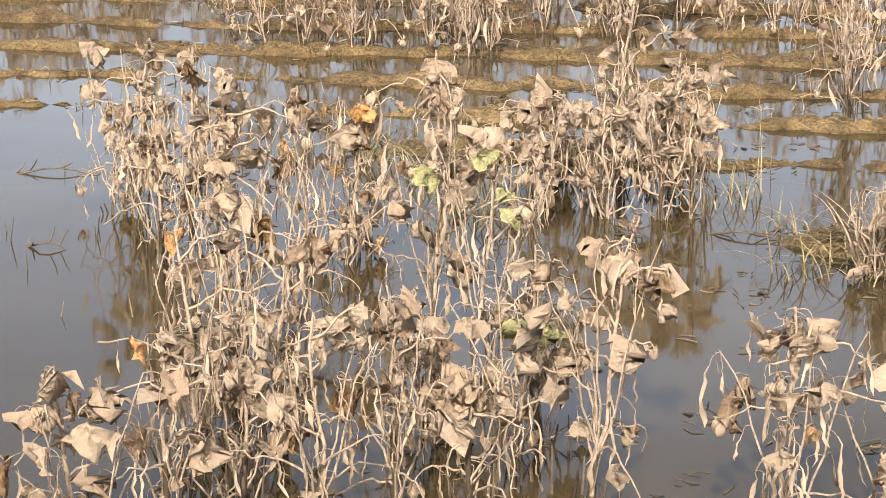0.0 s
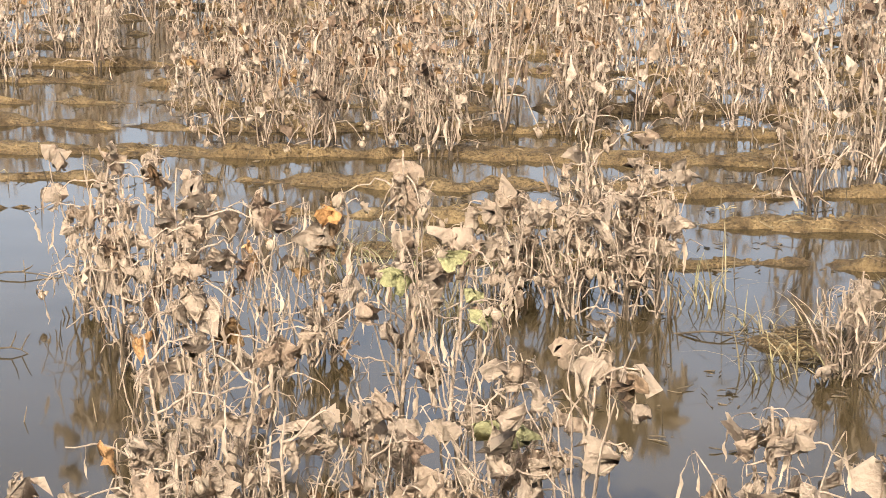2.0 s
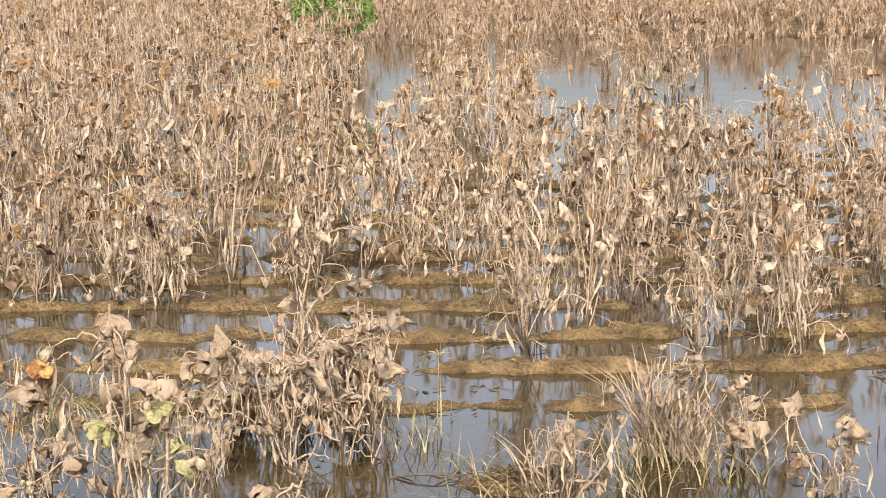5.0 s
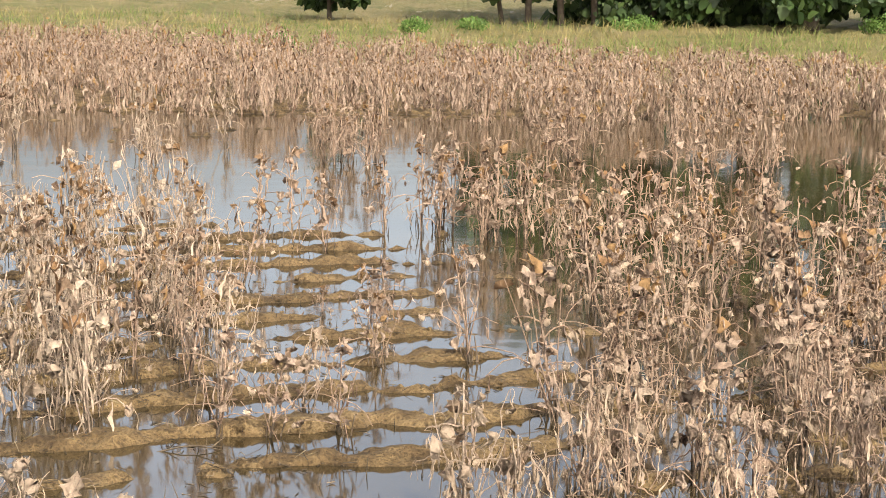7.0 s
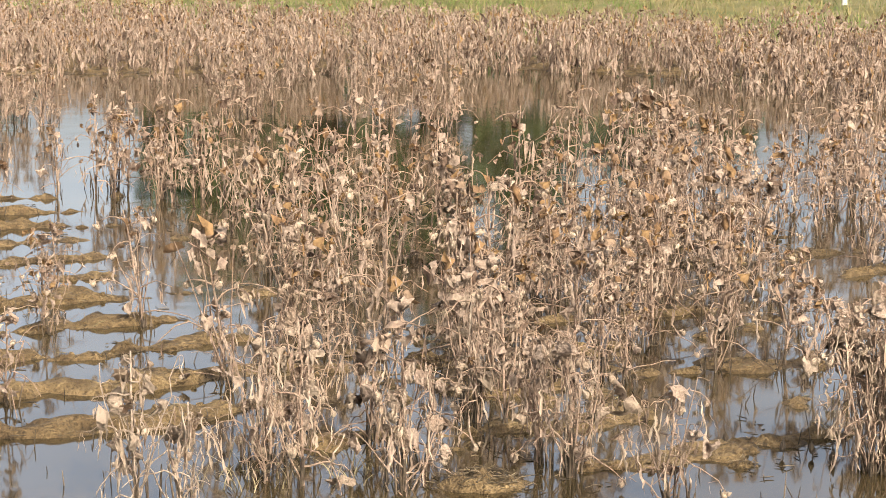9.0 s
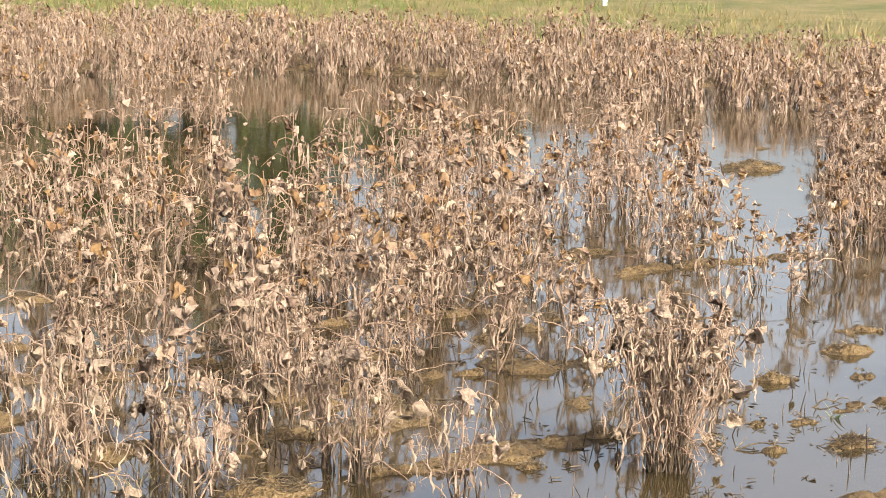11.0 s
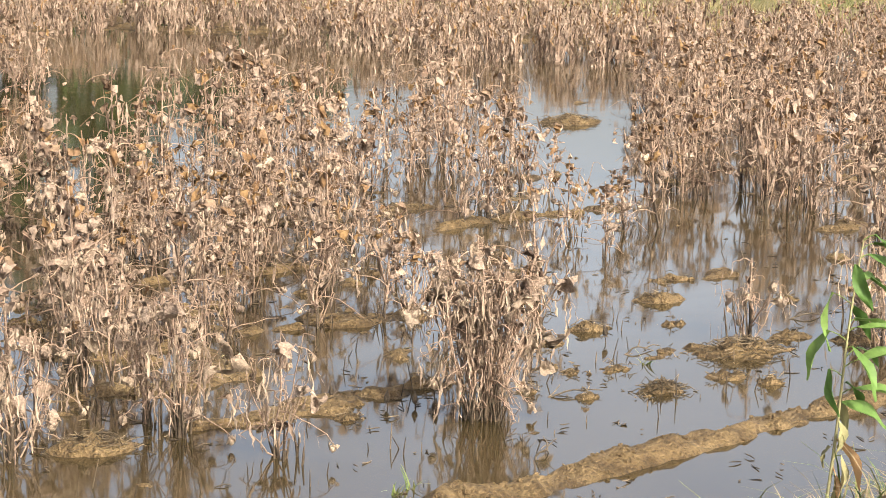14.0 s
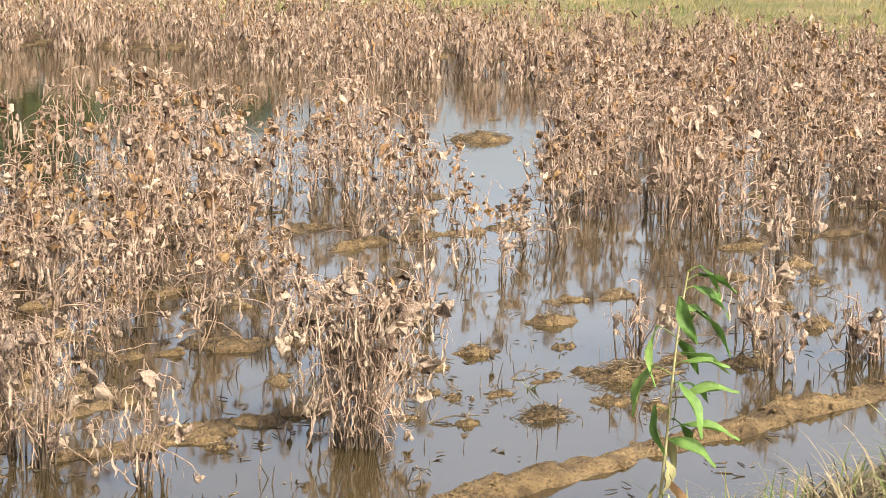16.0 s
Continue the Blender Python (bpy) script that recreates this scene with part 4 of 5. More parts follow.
def weed_stalk(x, y, height, seed):
    rng = np.random.default_rng(seed)
    top = tagged(new("weed_stalk"), "thin pale weed stalk with a spread seed head", "weed")
    top.location = (x, y, 0)
    h = Heap()
    h.add(tube([(0, 0, -0.12), (0.01, 0, height * 0.5), (0.015, 0, height)], [0.0026, 0.0022, 0.0015], 5))
    part("stem", h.mesh("stem", STRAW), top)
    for i in range(6):
        a = i * 1.05
        h = Heap()
        e = np.array([0.015 + 0.05 * math.cos(a), 0.05 * math.sin(a), height + 0.012])
        h.add(tube([(0.015, 0, height - 0.003), (e + (0.015, 0, height + 0.01)) / 2, e], [0.0016, 0.0028, 0.001], 4))
        part("spikelet", h.mesh("spikelet", STRAW), top)


weed_stalk(-2.85, 8.30, 0.36, 1)
for i, (x, y) in enumerate([(2.62, 7.83), (2.55, 7.76), (4.35, 9.52)]):
    grass_tuft(x, y, 9, 0.03, 0.11, GREEN, "small green sprout growing out of the water", 0.005, 0.7, 60 + i)


for i, (x, y, n, ln) in enumerate([(-1.93, 8.32, 95, 0.5), (-1.78, 8.28, 70, 0.42), (-2.12, 7.43, 30, 0.36), (-3.4, 7.9, 30, 0.5)]):
    grass_tuft(x, y, n, 0.07, ln, STEM, "bundle of bent dead pale stalks standing in the water", 0.0055, 0.5, 40 + i)


def straw_heap(x, y, r, seed, label, stalks=110):
    """A low mound of dead stalks matted with mud."""
    rng = np.random.default_rng(3000 + seed)
    top = tagged(new("debris_heap"), label, "debris")
    top.location = (x, y, 0)
    g = np.linspace(-1, 1, 15)
    gx, gy = np.meshgrid(g, g, indexing="ij")
    rr = np.hypot(gx, gy)
    tall = 0.115 * min(1.0, 0.26 + 2.4 * r)
    gz = -0.035 + tall * np.clip(1 - rr * (0.75 + 0.6 * fbm(gx * 1.5 + seed, gy * 1.5, seed + 5)), 0, 1) ** 0.6 * (0.1 + 1.6 * fbm(gx * 4 + 9, gy * 4 + 5, seed))
    part("mud_mound", mesh_of("mud_mound", np.stack([gx * r, gy * r * 0.62, gz], -1).reshape(-1, 3), sheet(15, 15), MUD), top)
    h = Heap()
    for _ in range(stalks):
        a, q = rng.uniform(0, 6.283), rng.normal(0, 0.40, 2)
        z = 0.003 + 0.68 * tall * max(0, 1 - math.hypot(*q)) + rng.uniform(-0.015, 0.012)
        ln = rng.uniform(0.03, 0.12) * min(1.0, 0.2 + 2.4 * r)
        d = np.array([math.cos(a), math.sin(a) * 0.7, rng.normal(0, 0.15)]) * ln
        c0 = np.array([q[0] * r, q[1] * r * 0.62, z])
        h.add(tube([c0 - d / 2, c0 + rng.normal(0, 0.012, 3), c0 + d / 2], [0.002, 0.0026, 0.0014], 4))
    part("straw_mat", h.mesh("straw_mat", STALK), top, "matted dead stalks", "stuff")
    return top


straw_heap(4.92, 9.62, 0.3, 1, "low heap of dead stalks matted with mud in the water", 190)
straw_heap(1.55, 8.72, 0.26, 2, "low heap of dead stalks matted with mud in the water")
straw_heap(-2.3, 7.72, 0.34, 3, "mud clod with drowned grass roots in the water")
straw_heap(4.22, 9.0, 0.16, 4, "small dark mud clod with rotten stalks")
for i, (x, y, r) in enumerate([(4.16, 9.45, 0.13), (3.95, 9.44, 0.10), (4.87, 10.31, 0.12), (4.39, 10.30, 0.17), (3.82, 8.97, 0.11), (5.3, 9.86, 0.16), (3.62, 9.15, 0.09), (4.55, 9.72, 0.08),
                               (4.6, 9.15, 0.16), (4.05, 10.05, 0.15), (4.75, 9.0, 0.13), (5.05, 10.9, 0.2), (4.3, 11.2, 0.2), (5.6, 9.7, 0.2), (6.4, 10.4, 0.17), (7.05, 11.57, 0.15), (7.2, 12.1, 0.2), (5.75, 10.75, 0.14), (6.5, 10.9, 0.12), (-0.95, 9.47, 0.12), (-0.81, 9.66, 0.14), (-1.0, 8.76, 0.1), (2.7, 8.9, 0.12), (2.85, 9.3, 0.1)]):
    straw_heap(x, y, r, 10 + i, "small dark mud clod with rotten stalks", int(90 * r))

straw_heap(-3.37, 18.43, 0.17, 40, "small dark mud clod with rotten stalks", 40)
straw_heap(7.6, 18.55, 0.42, 41, "low heap of dead stalks matted with mud in the water", 120)
grass_tuft(-5.19, 23.4, 170, 0.33, 0.15, STRAW, "low pale grass islet in the open pool", 0.006, 0.8, 70)


def drowned_pod(x, y, height, seed):
    """A dark stalk that stands out of the water with a soaked boll at its tip."""
    rng = np.random.default_rng(seed)
    top = tagged(new("drowned_pod"), "soaked dark boll on a rotten stalk in the water", "plant debris", "drowned bolls")
    top.location = (x, y, 0)
    h = Heap()
    h.add(tube([(0, 0, -0.1), (0.004, 0, height * 0.4), (rng.normal(0, 0.008), 0, height)], [0.003, 0.0028, 0.002], 5))
    part("stalk", h.mesh("stalk", WET), top)
    h = Heap()
    h.add(tube([(0, 0, -1.3), (0, 0, -0.7), (0, 0, 0), (0, 0, 0.8), (0, 0, 1.7)], [0.3, 0.9, 1.0, 0.55, 0.08], 8))
    ob = part("pod", h.mesh("pod", WET), top)
    ob.matrix_local = pose(0, 0, height + 0.01, rng.uniform(-14, 14), rng.uniform(-14, 14), 0) @ Matrix.Diagonal((0.014, 0.014, 0.02, 1))


for i, (x, y, hh) in enumerate([(2.91, 9.05, 0.035), (3.03, 9.02, 0.03), (3.09, 8.92, 0.02), (2.70, 9.2, 0.04), (4.35, 10.0, 0.05)]):
    drowned_pod(x, y, hh, 600 + i)

def drowned_branch(x, y, length, turn, seed):
    """A forked rotten branch that lies half under water."""
    rng = np.random.default_rng(seed)
    h = Heap()
    t = np.linspace(-0.5, 0.5, 7)
    main = np.stack([t * length, rng.normal(0, 0.012, 7).cumsum(), 0.004 + 0.02 * np.sin(5 * t + 1)], -1)
    h.add(tube(main, [0.005, 0.005, 0.0045, 0.004, 0.0035, 0.003, 0.002], 5))
    for k in (1, 2, 4, 5):
        a, ln = rng.uniform(0.4, 1.1) * rng.choice([-1, 1]), length * rng.uniform(0.15, 0.4)
        e = main[k] + np.array([math.cos(a) * ln, math.sin(a) * ln, rng.uniform(-0.02, 0.07)])
        h.add(tube([main[k], (main[k] + e) / 2 + rng.normal(0, 0.006, 3), e], [0.0035, 0.003, 0.0018], 4))
    ob = new("drowned_branch", h.mesh("drowned_branch", DEBRIS))
    ob.matrix_world = pose(x, y, 0, 0, 0, turn)
    return tagged(ob, "dark rotten forked branch lying in the water", "branch", "drowned branches")


for i, (x, y, ln, a) in enumerate([(-5.75, 7.45, 0.42, 30), (-5.45, 7.55, 0.36, -40), (-5.1, 6.5, 0.22, 10), (-4.05, 5.85, 0.2, 50), (-2.75, 7.75, 0.4, 15), (-2.25, 7.45, 0.36, -25), (-1.15, 9.95, 0.4, 10), (-0.75, 9.75, 0.34, -30),
                                   (3.28, 8.1, 0.16, 60), (4.4, 9.75, 0.24, 20), (3.75, 9.0, 0.3, 5), (2.6, 9.15, 0.22, -10), (5.6, 10.3, 0.3, 15), (6.9, 11.2, 0.3, 30)]):
    drowned_branch(x, y, ln, a, 640 + i)

# floating scraps: short dark sticks and sodden leaves, too many to count
rng = np.random.default_rng(77)
h = Heap()
for _ in range(900):
    d0, a0 = rng.uniform(5.0, 17), radians(rng.uniform(-32, 36))
    x, y = -math.sin(a0) * d0, math.cos(a0) * d0
    if y - 0.43 * x < 5.8:
        continue
    for _ in range(rng.integers(1, 4)):
        a, ln = rng.uniform(0, 6.283), rng.uniform(0.01, 0.08)
        c0 = np.array([x + rng.normal(0, 0.06), y + rng.normal(0, 0.06), rng.uniform(0.0, 0.012)])
        d = np.array([math.cos(a), math.sin(a), rng.normal(0, 0.06)]) * ln / 2
        h.add(tube([c0 - d, c0 + rng.normal(0, 0.003, 3), c0 + d], [0.0025, 0.003, 0.0015], 4))
    if rng.random() < 0.4:
        h.add(leaf_shape(rng, True, 4, 3), pose(x, y, 0.004, 87, 0, rng.uniform(0, 360)) @ Matrix.Diagonal((0.035, 0.008, 0.045, 1)))
for _ in range(1100):       # broken stalks that stand out of the water along the rows
    k, u = rng.integers(-4, 11), rng.uniform(-4.5, 10)
    v = ROW_0 + k * ROW_GAP + rng.normal(0, 0.16)
    x, y = u * CA - v * SA, u * SA + v * CA
    if y < 5.2 or y - 0.43 * x < 6.7:
        continue
    ln = rng.uniform(0.01, 0.08) if rng.random() < 0.85 else rng.uniform(0.06, 0.15)
    d = np.array([rng.normal(0, 0.3), rng.normal(0, 0.3), 1.0]) * ln
    c0 = np.array([x, y, -0.05])
    h.add(tube([c0, c0 + d * 0.5 + np.array([0, 0, 0.03]), c0 + d + np.array([0, 0, 0.05])], [0.0032, 0.0028, 0.0015], 4))
tagged(new("floating_scraps", h.mesh("floating_scraps", DEBRIS)), "dark rotten twigs and sodden leaves floating on the water", "debris", kind="stuff")

# twigs and straw caught on the ridges and islands of mud
rng = np.random.default_rng(79)
dark, pale = Heap(), Heap()
n = 30000
k, u = rng.integers(-4, 9, n), rng.uniform(-6, 11, n)
v = ROW_0 + k * ROW_GAP + rng.normal(0, 0.15, n)
x, y = u * CA - v * SA, u * SA + v * CA
z = ground_z(x, y)
ok = (z > -0.004) & (z < 0.2) & (y < 15.5) & (y - 0.43 * x > 6.8) & (fbm(x * 1.6, y * 1.6, 81) > 0.45)
for a, b, c0 in list(zip(x[ok], y[ok], z[ok]))[:1500]:
    q, ln = rng.uniform(0, 6.283), rng.uniform(0.02, 0.11)
    d = np.array([math.cos(q), math.sin(q), rng.normal(0.1, 0.25)]) * ln / 2
    e = np.array([a, b, c0 + 0.005])
    (dark if rng.random() < 0.72 else pale).add(tube([e - d, e + rng.normal(0, 0.006, 3) + (0, 0, 0.004), e + d], [0.0022, 0.0026, 0.0012], 3))
tagged(new("ridge_litter", dark.mesh("ridge_litter", DEBRIS)), "dark rotten twigs lying on the mud ridges", "debris", kind="stuff")
tagged(new("ridge_straw", pale.mesh("ridge_straw", STRAW)), "pale straw lying on the mud ridges", "debris", kind="stuff")

# clods and crumbs of mud on the ridges and the bund
rng = np.random.default_rng(78)
h = Heap()
n = 9000
k, u = rng.integers(-4, 8, n), rng.uniform(-6, 11, n)
v = ROW_0 + k * ROW_GAP + rng.normal(0, 0.13, n)
x, y = u * CA - v * SA, u * SA + v * CA
xb = rng.uniform(2.0, 9.0, 700)
x, y = np.concatenate([x, xb]), np.concatenate([y, 6.42 + 0.43 * xb + rng.normal(0, 0.12, 700)])
z = ground_z(x, y)
ok = (z > 0.002) & (y < 15) & (z < 0.2)
for a, b, c0 in list(zip(x[ok], y[ok], z[ok]))[-4600:]:
    r = 0.004 + 0.015 * rng.random() ** 2
    v, q = tube([(0, 0, -1), (0, 0, -0.55), (0, 0, 0.25), (0, 0, 0.7), (0, 0, 0.85)], [0.9, 1.05, 1.0, 0.55, 0.05], 5)
    h.add((v * (1 + rng.normal(0, 0.16, v.shape)), q), pose(a, b, c0, rng.uniform(-30, 30), rng.uniform(-30, 30), rng.uniform(0, 360)) @ Matrix.Diagonal((r * rng.uniform(0.8, 1.8), r, r * 0.7, 1)))
tagged(new("mud_clods", h.mesh("mud_clods", MUD, False)), "crumbling wet mud clods along the planting ridges", "mud", kind="stuff")


def lance_leaf(rng, length, width):
    """A pointed willow-like leaf, folded along its midrib and arched, from the origin along +y."""
    s = np.linspace(0, 1, 8)[:, None] * np.ones((1, 5))
    c = np.linspace(-1, 1, 5)[None, :] * np.ones((8, 1))
    w = width * np.sin(np.pi * np.clip(s * 0.96 + 0.02, 0, 1) ** 0.8) ** 0.9
    v = np.stack([c * w, s * length * (1 - 0.12 * s), -0.28 * length * s ** 2 + np.abs(c) * w * 0.45 + 0.004 * np.sin(9 * s + 3 * c)], -1)
    return v.reshape(-1, 3), sheet(8, 5)


def sapling(x, y, z, height, seed):
    rng = np.random.default_rng(seed)
    top = tagged(new("sapling"), "young green sapling with narrow pointed leaves on the bank", "sapling")
    top.location = (x, y, z)
    s = np.linspace(0, 1, 9)
    line = np.stack([0.078 * s + 0.012 * np.sin(5 * s), 0.02 * np.sin(4 * s), -0.03 + height * s], -1)
    h = Heap()
    h.add(tube(line, thick(line, 0.0048, 0.0018), 6))
    stem = part("stem", h.mesh("stem", FADED_LEAF), top, "thin greenish brown stem")
    for i in range(27):
        f = 0.20 + 0.80 * i / 26
        az = -105 + rng.normal(0, 35) if i % 4 < 3 else 90 + rng.normal(0, 60)
        dead = i in (1, 4)
        old = i < 8 and not dead
        ln = rng.uniform(0.075, 0.11) if old or f > 0.94 else rng.uniform(0.105, 0.15)
        mat = ORANGE_LEAF if dead else FADED_LEAF if old else GREEN_LEAF
        p0 = np.array([float(np.interp(f, s, line[:, k])) for k in range(3)])
        reach = rng.uniform(0.0, 0.05) if f > 0.4 else rng.uniform(0.0, 0.02)
        a = radians(az)
        e = p0 + np.array([-math.sin(a), math.cos(a), 0.55]) * reach
        if reach > 0.012:
            t = Heap()
            t.add(tube([p0, (p0 + e) / 2 + (0, 0, 0.003), e], [0.0016, 0.0014, 0.0011], 5))
            part("twig", t.mesh("twig", GREEN), stem)
        ob = part("leaf", mesh_of("leaf", *lance_leaf(rng, ln, ln * rng.uniform(0.115, 0.16)), mat), top, "withered orange leaf" if dead else "withered grey-green leaf" if old else "")
        droop = rng.uniform(-85, -55) if f < 0.42 else rng.uniform(-40, 20) if i % 4 < 3 else rng.uniform(-85, -60)
        ob.matrix_local = Matrix.Translation(e.tolist()) @ pose(0, 0, 0, 0, 0, az) @ pose(0, 0, 0, droop, rng.uniform(-30, 30), 0)
    return top


sapling(2.52, 4.42, float(ground_z(np.array([2.52]), np.array([4.42]))[0]), 0.70, 5)
rng = np.random.default_rng(91)
for i in range(84):
    x = rng.uniform(2.2, 5.4) if i < 54 else rng.uniform(3.4, 6.0)
    y = 0.43 * x + (rng.uniform(3.3, 4.75) if i < 54 else rng.uniform(4.1, 5.1))
    z = float(ground_z(np.array([x]), np.array([y]))[0])
    fresh = rng.random() < 0.42
    grass_tuft(x, y, int(rng.integers(5, 14)), rng.uniform(0.03, 0.1), rng.uniform(0.16, 0.3) + 0.1 * fresh, GREEN if fresh else BANK_STRAW, FRESH if fresh else "dry straw-coloured grass tuft on the bank", 0.0032, 0.75 if fresh else 1.2, 100 + i, z)


for i in range(70):        # the crest of the bank
    x = rng.uniform(2.35, 3.6)
    y = 0.43 * x + rng.uniform(2.95, 3.75)
    z = float(ground_z(np.array([x]), np.array([y]))[0])
    fresh = rng.random() < 0.3
    grass_tuft(x, y, int(rng.integers(8, 20)), rng.uniform(0.03, 0.08), rng.uniform(0.10, 0.22), GREEN if fresh else BANK_STRAW, FRESH if fresh else "dry straw-coloured grass tuft on the bank", 0.0026, 0.9 if fresh else 1.25, 300 + i, z)


# ---- beyond the field: meadow strip, bushes, trees, pale track ----
rng = np.random.default_rng(55)
count = 38000
x = rng.uniform(-24, 26, count)
y = 37.4 - 0.30 * x - 0.038 * np.maximum(x, 0) ** 2 + rng.random(count) ** 1.4 * 13
tone = fbm(x * 0.45, y * 0.45, 71)
ln = rng.uniform(0.07, 0.26, count) * (0.5 + tone)
turn = rng.uniform(0, 6.283, count)
foot = np.stack([x, y, ground_z(x, y) - 0.04], -1)
lean = np.stack([rng.normal(0, 0.6, count) * ln, rng.normal(0, 0.6, count) * ln, ln], -1)
wide = np.stack([np.cos(turn), np.sin(turn), 0 * turn], -1) * 0.0055
bend = foot + lean * (0.4, 0.4, 0.6)
v = np.stack([foot - wide, foot + wide, bend - wide * 0.8, bend + wide * 0.8, foot + lean - wide * 0.2, foot + lean + wide * 0.2], 1)
q = sheet(3, 2)[None] + 6 * np.arange(count)[:, None, None]
green = np.repeat((tone + rng.normal(0, 0.05, count) > 0.60).astype(int), 2)
meadow = mesh_of("meadow_grass", v.reshape(-1, 3), q.reshape(-1, 4), [MEADOW_DRY, MEADOW], green)
tagged(new("meadow_grass", meadow), "tall yellow-green grass strip along the field edge", "grass", kind="stuff")


def crown(rng, blobs, n, size, stretch=0.8):
    """Many small leaf clumps scattered in a few uneven lobes."""
    h = Heap()
    wts = np.array([b[3] ** 2 for b in blobs])
    pick = rng.choice(len(blobs), n, p=wts / wts.sum())
    for i in pick:
        cx, cy, cz, r = blobs[i]
        d = rng.normal(0, 1, 3)
        d /= np.linalg.norm(d)
        q = np.array([cx, cy, cz]) + d * r * rng.random() ** 0.45 * np.array([1, 1, stretch])
        k = size * rng.uniform(0.6, 1.4)
        v = np.array([[-0.5, 0, 0], [0.5, 0, 0], [-0.42, 0.1, -0.6], [0.42, 0.12, -0.6], [-0.1, 0.05, -1.1], [0.1, 0.05, -1.1]]) * k
        h.add((v, sheet(3, 2)), pose(*q, rng.uniform(-50, 50), rng.uniform(-50, 50), rng.uniform(0, 360)))
    return h


def tree(x, y, z, height, trunk_r, spread, low, seed, leaves=5200, stems=1):
    rng = np.random.default_rng(seed)
    top = tagged(new("tree"), "broad dark green tree with low hanging branches behind the field", "tree", "trees behind the field")
    top.location = (x, y, z)
    blobs = []
    for j in range(stems):
        off = (j - (stems - 1) / 2) * 0.75
        ln = rng.normal(0, 0.5)
        h = Heap()
        t = np.linspace(0, 1, 8)
        line = np.stack([off + ln * t ** 1.3, rng.normal(0, 0.15) * t, -0.2 + height * 0.72 * t], -1)
        h.add(tube(line, trunk_r * (1.25 - 0.95 * t ** 0.7), 9))
        for k in range(7):
            f = 0.3 + 0.65 * k / 6
            p0 = np.array([np.interp(f, t, line[:, c]) for c in range(3)])
            a = k * 2.4 + rng.uniform(-0.4, 0.4)
            r = spread * rng.uniform(0.45, 0.85) * (1.1 - 0.4 * f)
            e = p0 + np.array([math.cos(a) * r, math.sin(a) * r, r * rng.uniform(0.25, 0.8)])
            h.add(tube([p0, (p0 + e) / 2 + np.array([0, 0, 0.12 * r]), e], [trunk_r * 0.38, trunk_r * 0.24, trunk_r * 0.08], 6))
            blobs.append((*e, spread * rng.uniform(0.26, 0.42)))
            blobs.append((e[0] * 1.15 + rng.normal(0, 0.3), e[1] * 1.15 + rng.normal(0, 0.3), max(low + 0.5, e[2] - spread * rng.uniform(0.15, 0.5)), spread * rng.uniform(0.2, 0.32)))
        part("trunk", h.mesh("trunk", BARK), top)
        blobs.append((line[-1][0], line[-1][1], height * 0.86, spread * 0.4))
    for k in range(6):      # boughs that sweep low
        a = k * 1.05 + rng.uniform(-0.3, 0.3)
        blobs.append((math.cos(a) * spread * 0.62, math.sin(a) * spread * 0.62, low + rng.uniform(0.2, 1.0), spread * rng.uniform(0.2, 0.3)))
    h = crown(rng, blobs, leaves, 0.21)
    low_blobs = [(b[0], b[1], max(low, min(b[2], low + 0.5 + 0.5 * rng.random())), b[3]) for b in blobs[-7:]]
    v, q, _ = crown(rng, low_blobs, 2000, 0.095).arrays()
    h.add((v, q))
    part("crown", h.mesh("crown", TREE_LEAF), top)
    return top


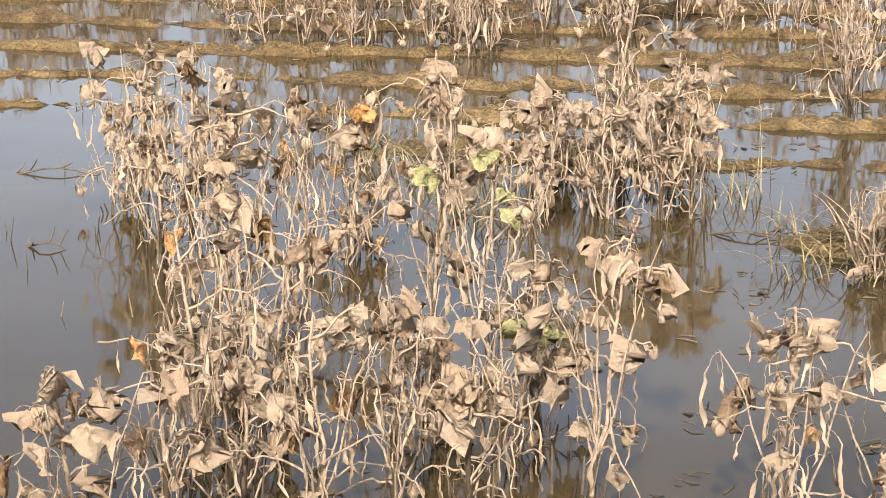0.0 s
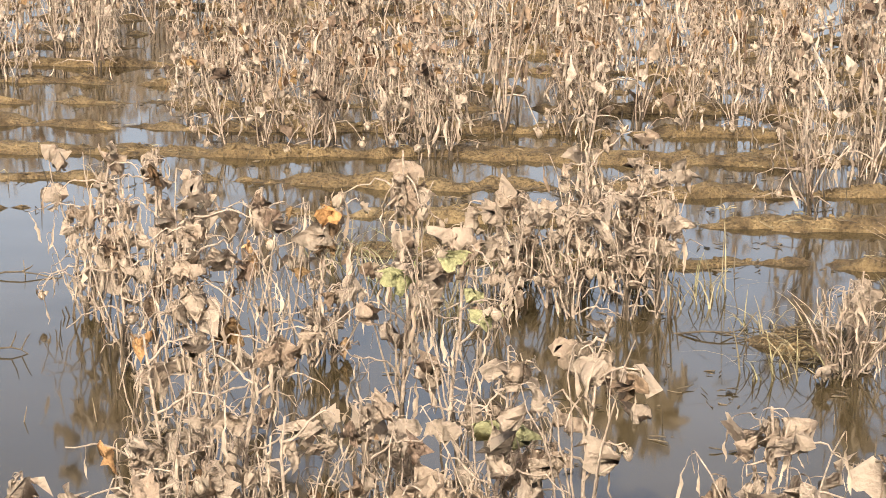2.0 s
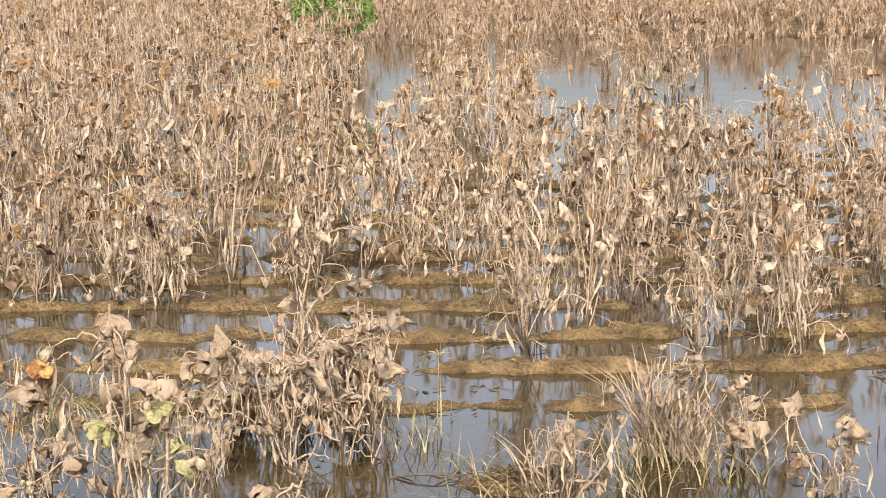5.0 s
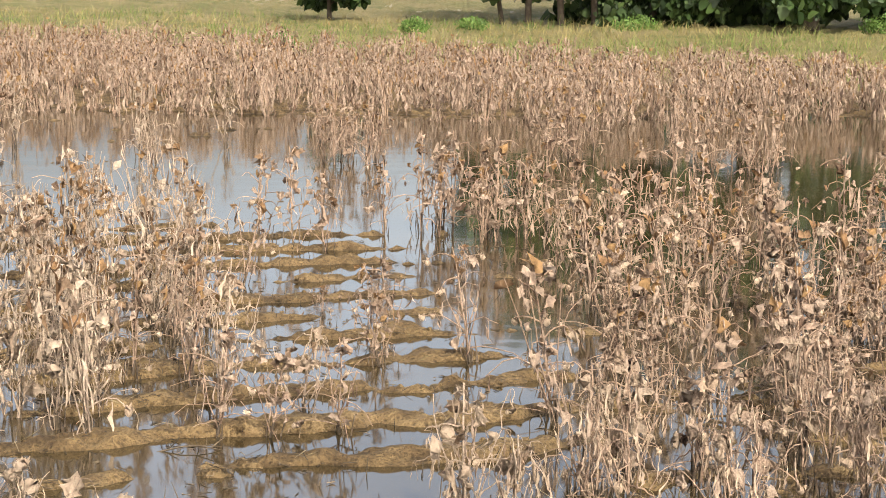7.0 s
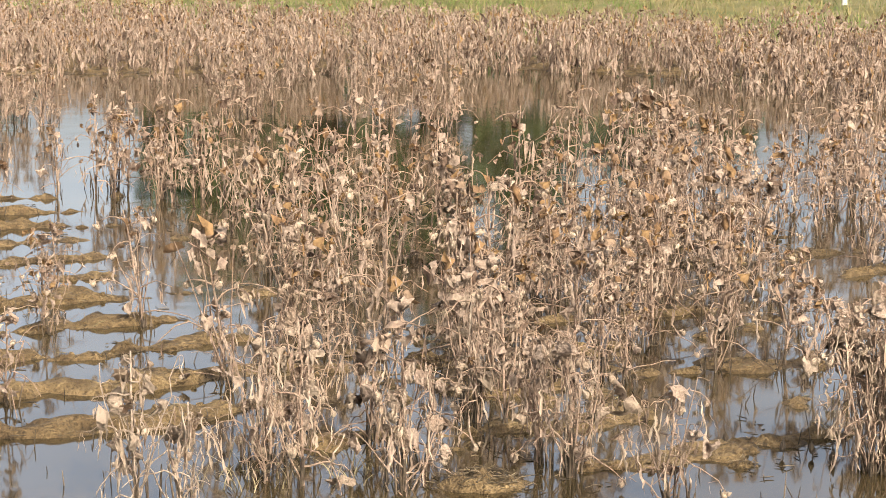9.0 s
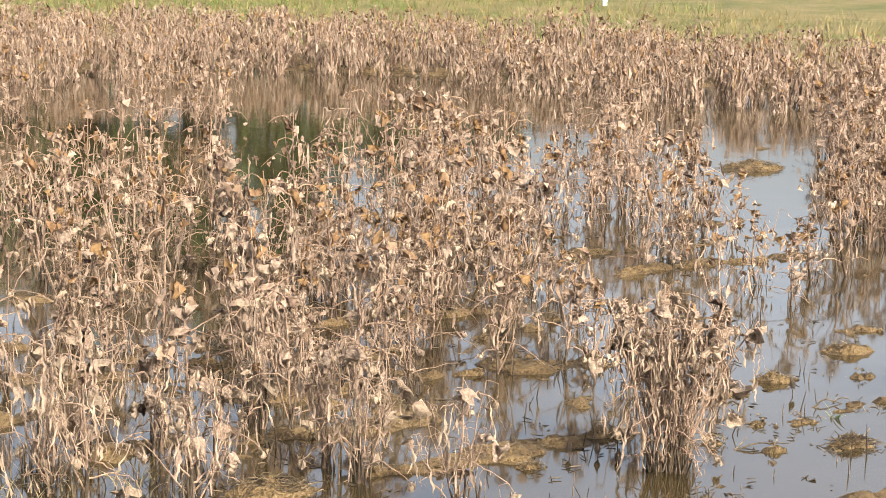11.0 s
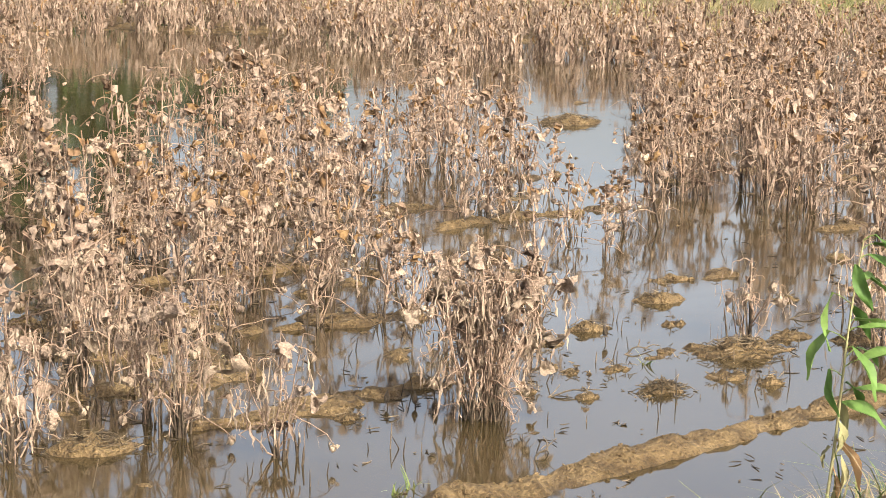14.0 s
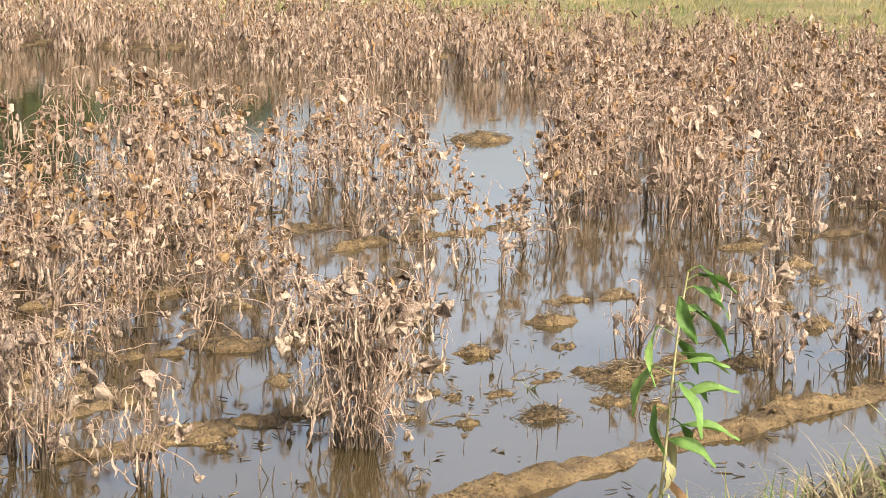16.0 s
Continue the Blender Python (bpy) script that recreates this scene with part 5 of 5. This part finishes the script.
def bush(x, y, z, r, height, seed, n=700, size=0.07):
    rng = np.random.default_rng(seed)
    top = tagged(new("bush"), "bright green leafy bush standing among dry plants", "bush")
    top.location = (x, y, z)
    h = Heap()
    blobs = []
    for i in range(6):
        a = i * 1.05 + rng.uniform(-0.3, 0.3)
        e = np.array([math.cos(a) * r * 0.6, math.sin(a) * r * 0.6, height * rng.uniform(0.5, 0.8)])
        h.add(tube([np.array([0, 0, -0.1]), e * 0.5, e], [0.012, 0.009, 0.004], 5))
        blobs.append((*e, r * 0.5))
    blobs.append((0, 0, height * 0.8, r * 0.5))
    part("stemwork", h.mesh("stemwork", BARK), top, kind="stuff")
    part("foliage", crown(rng, blobs, n, size).mesh("foliage", BUSH_LEAF), top, kind="stuff")
    return top


bush(-8.6, 22.6, 0, 0.5, 1.15, 801, 3000, 0.026)
bush(-3.0, 39.6, 0.12, 0.28, 0.48, 802, 1300, 0.03)
for i, (x, y, r, hh) in enumerate([(-0.7, 46, 0.34, 0.42), (0.5, 47, 0.36, 0.36), (4.0, 47.5, 0.5, 0.4), (9.2, 47, 0.5, 0.5), (-10.5, 47, 0.5, 0.4)]):
    bush(x, y, 0.2, r, hh, 810 + i, 1100, 0.035)
for i, (x, y, hh, tr, sp, low, st) in enumerate([(-2.7, 50, 2.6, 0.06, 1.1, 0.5, 1), (1.2, 49.5, 3.6, 0.06, 1.1, 0.5, 1), (2.5, 49, 6.8, 0.07, 2.3, 0.9, 3), (4.7, 50.5, 8.2, 0.12, 2.9, -0.2, 1),
                                                (6.3, 51.5, 8.0, 0.12, 2.8, -0.1, 1), (7.85, 47.8, 7.8, 0.16, 2.9, 0.6, 1), (11.0, 50, 4.2, 0.1, 2.0, 0.0, 1), (13.2, 47.5, 3.2, 0.1, 1.6, 0.2, 1)]):
    tree(x, y, 0.34, hh, tr, sp, low, 900 + i, 3800, st)

# pale sandy track beyond the trees
t, c = np.meshgrid(np.linspace(0, 0.45, 40), np.linspace(-2.0, 2.0, 6), indexing="ij")
tx, ty = -14 + 40 * t + 0.72 * c, 76 - 55 * t + 10 * t * t + 0.6 * c
tagged(new("sandy_track", mesh_of("sandy_track", np.stack([tx, ty, 0.305 + 0.04 * grid_noise(tx, ty, 3)], -1).reshape(-1, 3), sheet(40, 6), SAND)),
       "pale sandy track beyond the trees", "road", kind="structure")

h = Heap()
h.add(tube([(0, 0, -0.2), (0, 0, 0.5), (0, 0, 1.0), (0, 0, 1.06)], [0.055, 0.053, 0.05, 0.03], 8))
mp = tagged(new("marker_post", h.mesh("marker_post", WHITE)), "short white painted marker post in the grass", "post")
mp.location = (13.15, 39.6, 0.12)
